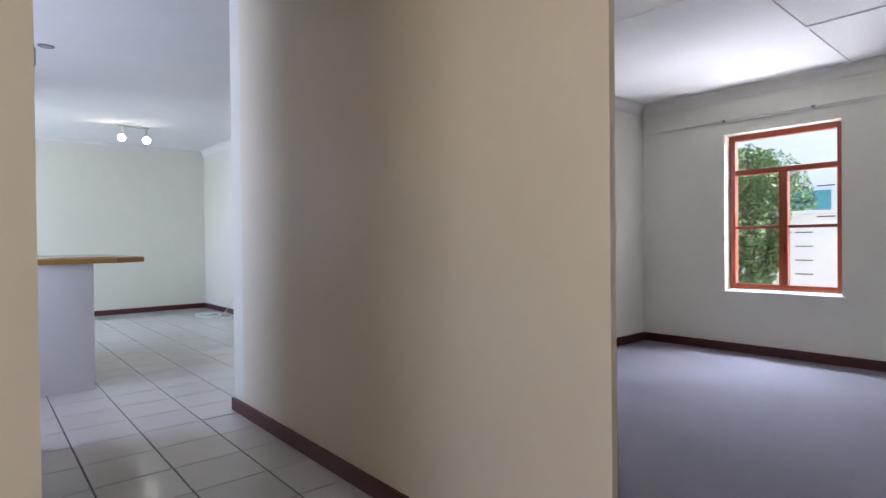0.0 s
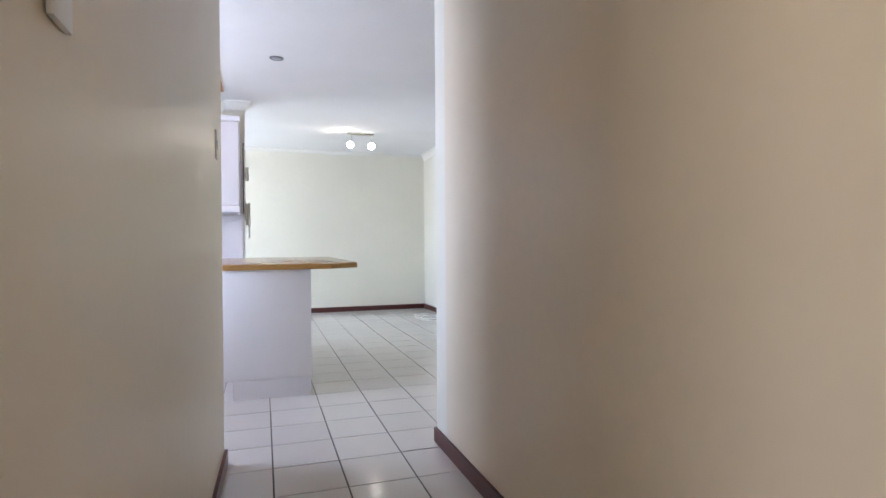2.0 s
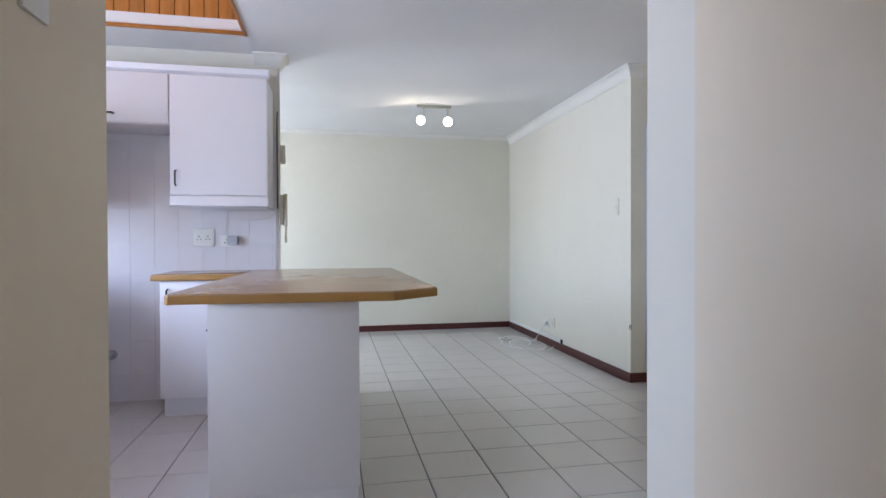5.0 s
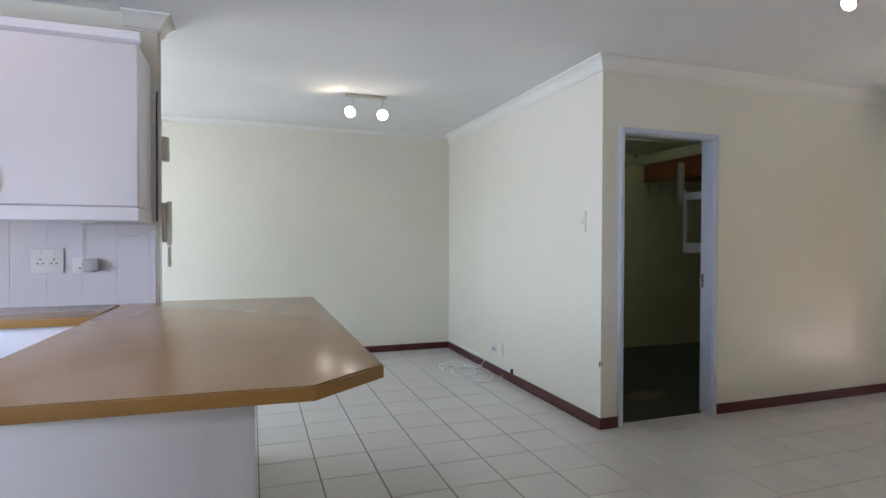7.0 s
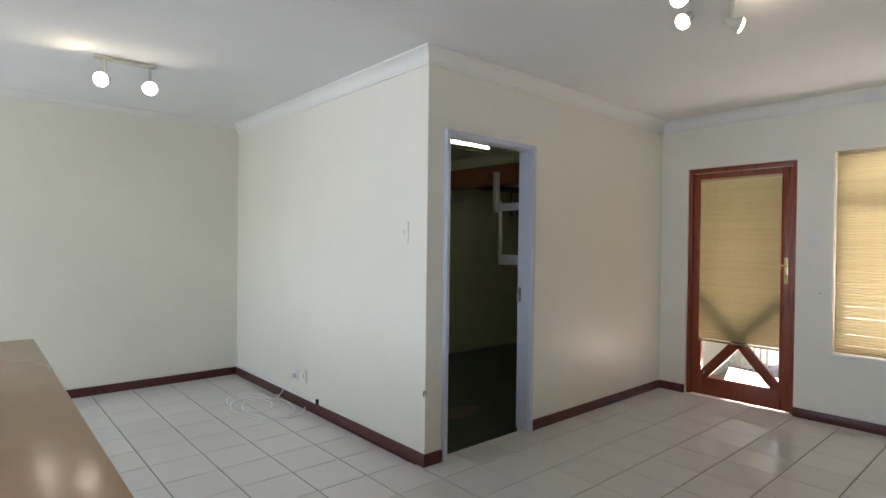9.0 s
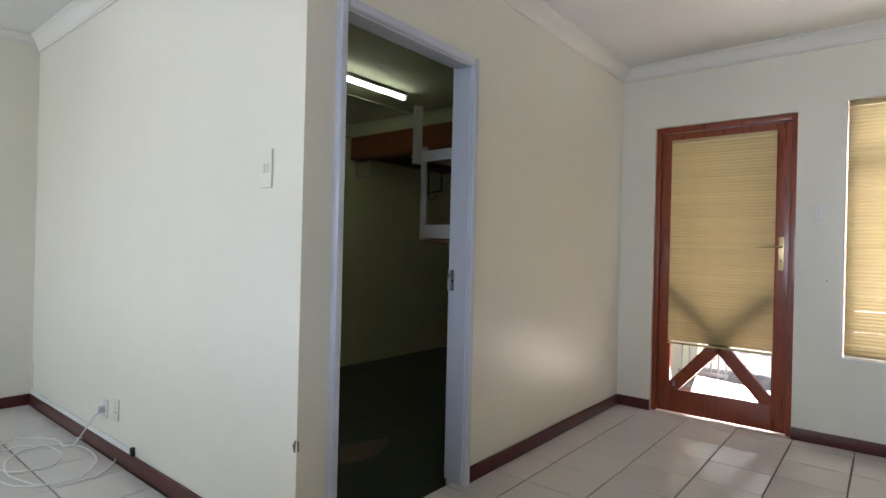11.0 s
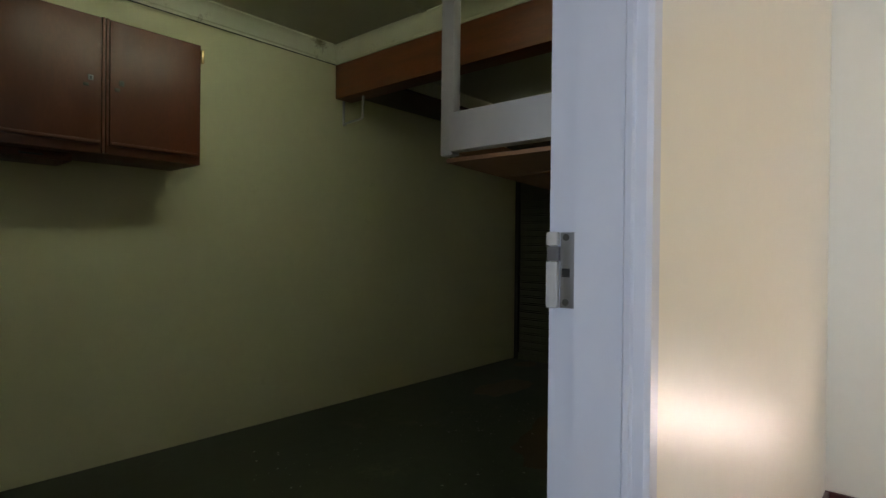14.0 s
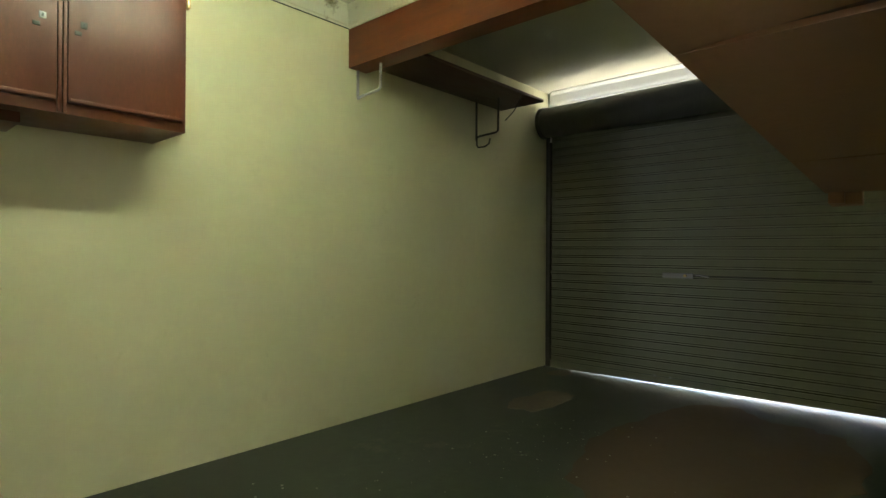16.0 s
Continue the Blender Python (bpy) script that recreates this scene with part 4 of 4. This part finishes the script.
# ---------------------------------------------------------------- garage
BX0, BX1 = 2.84, 2.99
solo("ceiling_beam", boxes((BX0, 0.118, 2.124, BX1, 3.0, GH - 0.0), bevel=0.004), BEAM_WOOD, "red-brown stained timber beam across the garage", "beam", "structure")

hc = thing("hanging_cupboard", (1.2, 2.8, 1.445), "scuffed dark cherry two-door cupboard hung on the garage wall", "cupboard")
part("carcass", boxes((0.72, 2.632, 1.46, 1.662, 2.998, 2.1), bevel=0.003), CUPBOARD, hc)
for x0, x1 in ((0.735, 1.187), (1.222, 1.642)):
    d = part("door", boxes((x0, 2.612, 1.5, x1, 2.630, 2.087), bevel=0.004), CUPBOARD, hc)
    part("bead", boxes((x0 + 0.005, 2.604, 1.503, x1 - 0.005, 2.6118, 1.517), bevel=0.003), CUPBOARD, d)
    e = x1 - 0.045 if x0 < 1 else x0 + 0.05
    part("keyhole_plate", boxes((e - 0.011, 2.609, 1.79, e + 0.011, 2.6115, 1.815), bevel=0.001), STEEL if x0 < 1 else DARK_STEEL, d, "metal keyhole plate")
    part("keyhole", boxes((e - 0.003, 2.6078, 1.796, e + 0.003, 2.6089, 1.809)), BLACK, d)
    part("catch", boxes((e - 0.03, 2.607, 1.76, e - 0.008, 2.6115, 1.775), bevel=0.001), DARK_STEEL, d)
part("stile", boxes((1.190, 2.613, 1.462, 1.203, 2.6315, 2.098), (1.207, 2.613, 1.462, 1.219, 2.6315, 2.098), bevel=0.003), CUPBOARD, hc)
dr = part("drawer", boxes((0.735, 2.72, 1.42, 1.10, 2.97, 1.46), bevel=0.003), CUPBOARD, hc)
part("handle", rod([(0.90, 2.72, 1.44), (0.90, 2.70, 1.435), (0.98, 2.70, 1.435), (0.98, 2.72, 1.44)], 0.004), BLACK, dr)
part("hinge", boxes((1.664, 2.62, 2.005, 1.676, 2.65, 2.075), bevel=0.002), BRASS, hc)

sh = thing("wall_shelf", (3.6, 2.75, 2.1), "dark brown board shelf on steel brackets high on the wall", "shelf")
part("board", boxes((2.991, 2.57, 2.172, 4.50, 2.998, 2.194), bevel=0.003), DARK_WOOD, sh)
for x in (2.91, 4.15):
    b = part("bracket", rod([(x, 2.99, 2.122 if x < 3 else 2.17), (x, 2.99, 1.86 if x > 3.5 else 1.95)], 0.009, 8), GREY_PLASTIC if x < 3.5 else DARK_STEEL, sh, "bent steel bracket")
    zb = 1.96 if x < 3.5 else 1.90
    part("arm", rod([(x, 2.99, zb - 0.02), (x, 2.96, zb - 0.01), (x, 2.79, zb), (x, 2.772, zb + 0.012), (x, 2.768, 2.122 if x < 3 else 2.17)], 0.009, 8), GREY_PLASTIC if x < 3.5 else DARK_STEEL, b)
hk = rod([(4.15, 2.985, 1.90), (4.15, 2.985, 1.82), (4.15, 2.97, 1.80), (4.15, 2.90, 1.80), (4.15, 2.86, 1.82), (4.15, 2.85, 1.86)], 0.007, 8)
part("hook", hk, DARK_STEEL, sh)
part("stay", rod([(4.15, 2.70, 1.98), (4.21, 2.66, 2.06), (4.25, 2.62, 2.171)], 0.005, 6), DARK_STEEL, sh)

tl = thing("fluorescent_light", (1.55, 1.60, GH), "single lit fluorescent tube batten on the garage ceiling", "lamp")
part("batten", boxes((0.98, 1.575, GH - 0.03, 2.22, 1.625, GH - 0.0005), bevel=0.004), PLASTIC, tl)
part("tube", rod([(1.005, 1.60, GH - 0.048), (2.195, 1.60, GH - 0.048)], 0.0135, 14), TUBE, tl, "lit white tube")
for x in (0.99, 2.20):
    part("lamp_holder", boxes((x - 0.012, 1.585, GH - 0.066, x + 0.012, 1.615, GH - 0.0305), bevel=0.003), PLASTIC, tl)

# storage rack along the doorway wall
RZ = 1.225
rk = thing("storage_rack", (2.0, 0.28, RZ), "storage rack of brown hardboard on white painted timbers", "rack")
part("post", boxes((1.130, 0.415, RZ - 0.005, 1.152, 0.447, 1.74), bevel=0.003), SCUFFED_WHITE, rk)
part("hanger", boxes((1.094, 0.449, 1.645, 1.142, 0.482, 1.975), bevel=0.005), SCUFFED_WHITE, rk, "thick upper hanger timber")
part("end_rail", boxes((1.118, 0.13, RZ, 1.147, 0.414, RZ + 0.075), bevel=0.003), SCUFFED_WHITE, rk)
part("end_rail", boxes((1.118, 0.13, 1.655, 1.147, 0.414, 1.715), bevel=0.003), SCUFFED_WHITE, rk)


def sagging(bm):
    """The rack floor drops a little towards its far end."""
    for v in bm.verts:
        v.co.z -= 0.015 + 0.05 * (v.co.x - 1.15)
    return bm


part("front_rail", sagging(boxes((1.153, 0.418, RZ + 0.014, 2.72, 0.446, RZ + 0.06), bevel=0.003)), HARDBOARD, rk)
part("wall_post", boxes((1.115, 0.12, 1.10, 1.150, 0.129, 1.90)), SCUFFED_WHITE, rk)
for k, (x0, x1, open0, open1) in enumerate(((1.152, 1.345, 0.0, 0.045), (1.348, 2.12, 0.0, 0.03), (2.123, 2.66, 0.0, 0.0))):
    bm = bmesh.new()
    extrude(bm, [(x0, 0.12, RZ), (x1 - open1, 0.12, RZ), (x1, 0.45, RZ), (x0, 0.45, RZ)], (0, 0, 0.008))
    part("sheet", sagging(bm), HARDBOARD, rk)
# dark boards added above the open seams so these read as shadow
for x0, x1 in ((1.22, 1.42), (2.0, 2.2)):
    part("cover_board", sagging(boxes((x0, 0.12, RZ + 0.0095, x1, 0.412, RZ + 0.0215))), DARK_WOOD, rk)
part("end_block", sagging(boxes((2.63, 0.40, RZ - 0.035, 2.655, 0.44, RZ - 0.0005), bevel=0.003)), HARDBOARD, rk, "pale wooden end block")
part("end_block", sagging(boxes((2.662, 0.36, RZ - 0.035, 2.72, 0.44, RZ + 0.0135), bevel=0.003)), HARDBOARD, rk)
part("ledger", boxes((1.16, 0.118, 1.68, 2.80, 0.15, 1.73), bevel=0.003), HARDBOARD, rk)

# roller door
rd = thing("roller_door", (5.2, 1.67, GF), "closed dull green corrugated steel garage roller door", "roller door")
bm = bmesh.new()
CX = 5.235
prof = []
z = GF + 0.055
while z < 2.13:
    prof += [(CX, z), (CX, z + 0.046), (CX - 0.007, z + 0.050), (CX - 0.007, z + 0.056), (CX + 0.005, z + 0.060), (CX + 0.005, z + 0.064), (CX - 0.007, z + 0.068), (CX - 0.007, z + 0.074)]
    z += 0.078
va = [bm.verts.new((x, 0.40, zz)) for x, zz in prof]
vb = [bm.verts.new((x, 2.945, zz)) for x, zz in prof]
for i in range(len(prof) - 1):
    bm.faces.new((va[i], va[i + 1], vb[i + 1], vb[i]))
part("curtain", bm, ROLLER, rd, smooth=False)
bm = bmesh.new()
lo, hi = GF + 0.001, GF + 0.026
c = [bm.verts.new(p) for p in ((CX - 0.02, 0.40, hi), (CX + 0.02, 0.40, hi), (CX + 0.02, 2.945, lo), (CX - 0.02, 2.945, lo),
                               (CX - 0.02, 0.40, GF + 0.07), (CX + 0.02, 0.40, GF + 0.07), (CX + 0.02, 2.945, GF + 0.07), (CX - 0.02, 2.945, GF + 0.07))]
for q in ((3, 2, 1, 0), (4, 5, 6, 7), (0, 1, 5, 4), (1, 2, 6, 5), (2, 3, 7, 6), (3, 0, 4, 7)):
    bm.faces.new([c[k] for k in q])
part("bottom_bar", bm, ROLLER, rd)
for y in (0.36, 2.925):
    part("guide", boxes((CX - 0.035, y, GF, CX + 0.05, y + 0.045, 2.12), bevel=0.003), DARK_STEEL, rd)
bm = bmesh.new()
lathe(bm, (5.08, 0.36, 2.15), (0, 1, 0), [(0, 0.02), (0.001, 0.145), (0.04, 0.145), (0.042, 0.137), (2.53, 0.137), (2.532, 0.145), (2.57, 0.145), (2.571, 0.02)], 36)
dm = part("drum", bm, DARK_STEEL, rd, "dark rolled-up end of the curtain")
part("axle", rod([(5.08, 0.13, 2.13), (5.08, 2.995, 2.13)], 0.018, 10), DARK_STEEL, dm)
part("stiffener", boxes((CX - 0.03, 0.42, 0.75, CX - 0.008, 2.92, 0.772), bevel=0.003), ROLLER, rd)
lockp = part("lock", boxes((CX - 0.045, 1.62, 0.745, CX - 0.0305, 1.86, 0.785), bevel=0.003), STEEL, rd, "steel lock and latch handle")
part("lock_bar", rod([(CX - 0.036, 0.5, 0.762), (CX - 0.036, 1.62, 0.762)], 0.006, 8), DARK_STEEL, lockp)
part("latch", rod([(CX - 0.046, 1.60, 0.77), (CX - 0.06, 1.57, 0.775), (CX - 0.06, 1.50, 0.76)], 0.007, 8), STEEL, lockp)
part("key_barrel", rod([(CX - 0.045, 1.68, 0.765), (CX - 0.056, 1.68, 0.765)], 0.012, 12), BRASS, lockp)
for y in (1.80, 1.93):
    part("rivet", rod([(CX - 0.02, y, GF + 0.075), (CX - 0.028, y, GF + 0.075)], 0.008, 8), STEEL, rd)
part("pull_cord", rod([(5.16, 2.89, 2.05), (5.165, 2.895, 1.985)], 0.008, 8), PLASTIC, rd)


def puddle(name, mat, label, cx, cy, rx, ry, seed, z):
    """A thin ragged-edged patch lying on the floor."""
    bm = bmesh.new()
    vs = []
    for k in range(72):
        a = 2 * math.pi * k / 72
        r = 1 + 0.30 * noise.noise((math.cos(a) * 1.3 + seed, math.sin(a) * 1.3, seed)) + 0.14 * noise.noise((math.cos(a) * 5, math.sin(a) * 5, seed)) + 0.06 * noise.noise((math.cos(a) * 14, math.sin(a) * 14, seed))
        vs.append((cx + rx * r * math.cos(a), cy + ry * r * math.sin(a), z))
    extrude(bm, vs, (0, 0, 0.0012))
    return solo(name, bm, mat, label, "stain", smooth=False)


puddle("floor_patch", STAIN, "bare brown patch worn through the garage floor paint", 3.9, 1.1, 1.05, 0.62, 3.1, GF)
puddle("floor_patch", PALE_STAIN, "pale cement spill on the garage floor", 4.15, 2.35, 0.36, 0.16, 7.7, GF + 0.0002)
puddle("floor_patch", PALE_STAIN, "pale patch at the foot of the roller door", 5.05, 2.72, 0.13, 0.10, 1.9, GF + 0.0004)
puddle("floor_patch", PALE_STAIN, "pale cement patch inside the garage doorway", 1.25, 1.0, 0.22, 0.12, 5.3, GF + 0.0003)
bm = bmesh.new()
rnd = random.Random(5)
for cx, cy, n, s in ((2.1, 2.2, 26, 0.22), (3.1, 1.9, 60, 0.35), (2.7, 1.35, 40, 0.4), (1.3, 1.0, 26, 0.18), (1.9, 1.5, 24, 0.4), (2.3, 0.9, 20, 0.4), (3.6, 1.75, 30, 0.25)):
    for _ in range(n):
        x, y, r = rnd.gauss(cx, s), min(2.9, max(0.2, rnd.gauss(cy, s * 0.7))), rnd.choice((0.002, 0.003, 0.003, 0.004, 0.008))
        a0 = rnd.random() * 6
        extrude(bm, [(x + r * rnd.uniform(0.5, 1.2) * math.cos(a0 + k * 1.256), y + r * rnd.uniform(0.5, 1.2) * math.sin(a0 + k * 1.256), GF + 0.0013) for k in range(5)], (0, 0, 0.001))
solo("paint_flakes", bm, FLAKE, "scattered pale paint flakes on the garage floor", "debris", "stuff", smooth=False)

# ---------------------------------------------------------------- outside
solo("ground", boxes((-400, -400, -0.5, 400, 400, -0.29)), SAND, "pale dry ground reaching to the horizon", "ground", "structure", smooth=False)
solo("driveway", boxes((5.52, -0.4, -0.29, 12.0, 3.3, GF - 0.03)), SAND, "pale driveway before the garage", "ground", "structure", smooth=False)
solo("door_step", boxes((FX + 0.22, -1.9, -0.29, FX + 1.12, -0.002, -0.03), bevel=0.01), RED_STEP, "red polished cement door step", "step", "structure")
pv = solo("pavement", boxes((FX + 1.121, -4.0, -0.289, FX + 3.9, -0.002, -0.085)), GROUT, "sand bed of the brick paving", "paving", "structure", smooth=False)
pm = mesh_of(boxes((0, 0, 0, 0.215, 0.105, 0.03), bevel=0.006), "paver", PAVER)
for i in range(11):
    for j in range(24):
        p = new("paver", pm)
        p.parent = pv
        p.location = (FX + 1.13 + i * 0.222 + 0.0 + (0.11 if j % 2 else 0), -2.75 + j * 0.112, -0.085 + random.uniform(-0.002, 0.002))
gt = thing("garden_gate", (4.6, -0.2, -0.09), "white painted steel bar gate outside the front door", "gate")
for z in (0.0, 0.95):
    part("rail", boxes((4.58, -0.46, z, 4.61, -0.01, z + 0.03), bevel=0.003), PLASTIC, gt)
for k in range(7):
    part("bar", rod([(4.595, -0.44 + 0.066 * k, -0.085), (4.595, -0.44 + 0.066 * k, 1.05)], 0.009, 8), PLASTIC, gt)
gw = thing("garden_wall", (9.0, -4.0, -0.29), "white plastered boundary wall in sunlight", "garden wall")
part("wall", boxes((9.0, -14, -0.29, 9.22, -0.5, 1.5)), FACADE, gw)
part("coping", boxes((8.95, -14, 1.501, 9.27, -0.5, 1.57), bevel=0.01), FACADE, gw)
hs = thing("neighbour_house", (17.0, -2.0, -0.29), "white neighbouring house with teal shuttered window", "house")
part("wall", boxes((15.0, -9.0, -0.29, 20.0, 4.0, 5.6)), FACADE, hs)
bm = bmesh.new()
extrude(bm, [(14.5, -9.5, 5.6), (20.5, -9.5, 5.6), (17.5, -9.5, 7.6)], (0, 14, 0))
part("roof", bm, ROOF, hs)
w = part("window", boxes((14.95, -2.05, 1.35, 15.0, -1.05, 2.4), bevel=0.01), TEAL, hs)
part("sill", boxes((14.9, -2.1, 1.28, 15.0, -1.0, 1.349)), FACADE, w)
for k in range(2):
    part("shutter", boxes((14.93, -2.0 + 0.48 * k, 1.4, 14.949, -1.55 + 0.45 * k, 2.35), bevel=0.005), TEAL, w)


def tree(name, label, x, y, h, r, n, seed):
    rnd = random.Random(seed)
    t = thing(name, (x, y, -0.29), label, "tree")
    bm = bmesh.new()
    tube(bm, [(x, y, -0.29), (x + 0.05, y, h * 0.3), (x - 0.04, y + 0.05, h * 0.6), (x, y, h * 0.95)], 0.09, 10, 0.03)
    for k in range(9):
        a, z = k * 2.4, h * (0.22 + 0.07 * k)
        tube(bm, [(x, y, z), (x + r * 0.4 * math.cos(a), y + r * 0.4 * math.sin(a), z + 0.25), (x + r * 0.85 * math.cos(a), y + r * 0.85 * math.sin(a), z + 0.4)], 0.035, 6, 0.01)
    part("trunk", bm, BARK, t)
    verts, faces = [], []
    for _ in range(n):
        while True:
            p = Vector((rnd.uniform(-1, 1), rnd.uniform(-1, 1), rnd.uniform(-1, 1)))
            d = p.length
            if d < 1 and rnd.random() < 0.25 + d * 0.8 and noise.noise(p * 2.2 + Vector((seed, 0, 0))) > -0.12:
                break
        c = Vector((x + p.x * r, y + p.y * r, h * 0.55 + p.z * h * 0.52))
        e = Euler((rnd.uniform(-1, 1), rnd.uniform(-1, 1), rnd.uniform(0, 6.28))).to_matrix()
        s = rnd.uniform(0.035, 0.075)
        i = len(verts)
        verts += [c + e @ Vector(q) * s for q in ((-1, 0, 0), (-0.2, -0.45, 0.08), (1, 0, -0.1), (-0.2, 0.45, 0.08))]
        faces += [(i, i + 1, i + 2, i + 3)]
    me = bpy.data.meshes.new("crown")
    me.from_pydata(verts, [], faces)
    me.materials.append(LEAF)
    for v in me.vertices:
        v.co -= Vector((x, y, -0.29))
    c = new("crown", me)
    c.parent = t
    return t


tree("garden_tree", "leafy green garden shrub tree by the wall", 7.2, -2.75, 2.5, 0.62, 8000, 3)
tree("garden_tree", "leafy green garden tree behind the wall", 11.5, -1.6, 3.0, 1.0, 7000, 8)

# ---------------------------------------------------------------- floor tiles, last
P = 0.319
fl = bpy.data.objects["floor"]
GRID = Matrix.Translation((-1.940, -0.192, 0)) @ Matrix.Rotation(radians(-0.2), 4, "Z")
G0, G1 = 0.0028, 0.0046


def cut(poly, axis, limit, keep_below):
    out = []
    for p, q in zip(poly, poly[1:] + poly[:1]):
        a, c = (p[axis] <= limit) == keep_below, (q[axis] <= limit) == keep_below
        if a:
            out.append(p)
        if a != c:
            out.append(p.lerp(q, (limit - p[axis]) / (q[axis] - p[axis])))
    return out


tm = bmesh.new()
lo = [tm.verts.new(p) for p in ((G0, G0, -0.004), (P - G0, G0, -0.004), (P - G0, P - G0, -0.004), (G0, P - G0, -0.004))]
hi = [tm.verts.new(p) for p in ((G1, G1, 0), (P - G1, G1, 0), (P - G1, P - G1, 0), (G1, P - G1, 0))]
tm.faces.new(hi)
for k in range(4):
    tm.faces.new((lo[k], lo[(k + 1) % 4], hi[(k + 1) % 4], hi[k]))
whole = mesh_of(tm, "tile", TILE, smooth=False)
verts, faces, count = [], [], 0
for i in range(-13, 18):
    for j in range(-26, 13):
        poly = [GRID @ Vector((P * i + u, P * j + v, 0)) for u, v in ((G0, G0), (P - G0, G0), (P - G0, P - G0), (G0, P - G0))]
        c = sum(poly, Vector()) / 4
        if c.y > 0:
            limits = [(0, 0.05, True), (1, 3.1, True)] if c.x < 0.05 else [(1, 0.055, True), (0, 3.0, True)]
        elif c.y > -2.98:
            limits = [(0, 3.0, True)] + ([(1, 0.055, True)] if c.x > -0.1 else []) + ([(1, -3.05, False)] if c.x > -1.8 else [])
        else:
            limits = [(0, -1.68, True)] if c.x < -1.6 else [(1, -3.05, False), (0, 3.0, True)]
        limits.append((0, -5.22, False))
        clipped = poly
        for lim in limits:
            clipped = cut(clipped, *lim) if clipped else clipped
        if len(clipped) < 3:
            continue
        inside = len(clipped) == 4 and all((p - q).length < 1e-6 for p, q in zip(clipped, poly))
        near = (c.x > -1.95 and c.y > -2.9) or (-2.95 < c.x < -1.7 and -5.3 < c.y < -2.0)
        if inside and near and count < 300:
            t = new("tile", whole)
            t.parent = fl
            t.matrix_basis = GRID @ Matrix.Translation((P * i, P * j, 0))
            count += 1
        else:
            n, m = len(verts), len(clipped)
            verts += clipped + [p - Vector((0, 0, 0.004)) for p in clipped]
            faces.append(tuple(range(n, n + m)))
            faces += [(n + k, n + m + k, n + m + (k + 1) % m, n + (k + 1) % m) for k in range(m)]
me = bpy.data.meshes.new("tile_field")
me.from_pydata(verts, [], faces)
me.materials.append(TILE)
r = new("tile_field", me)
r.parent = fl
tagged(r, kind="stuff")
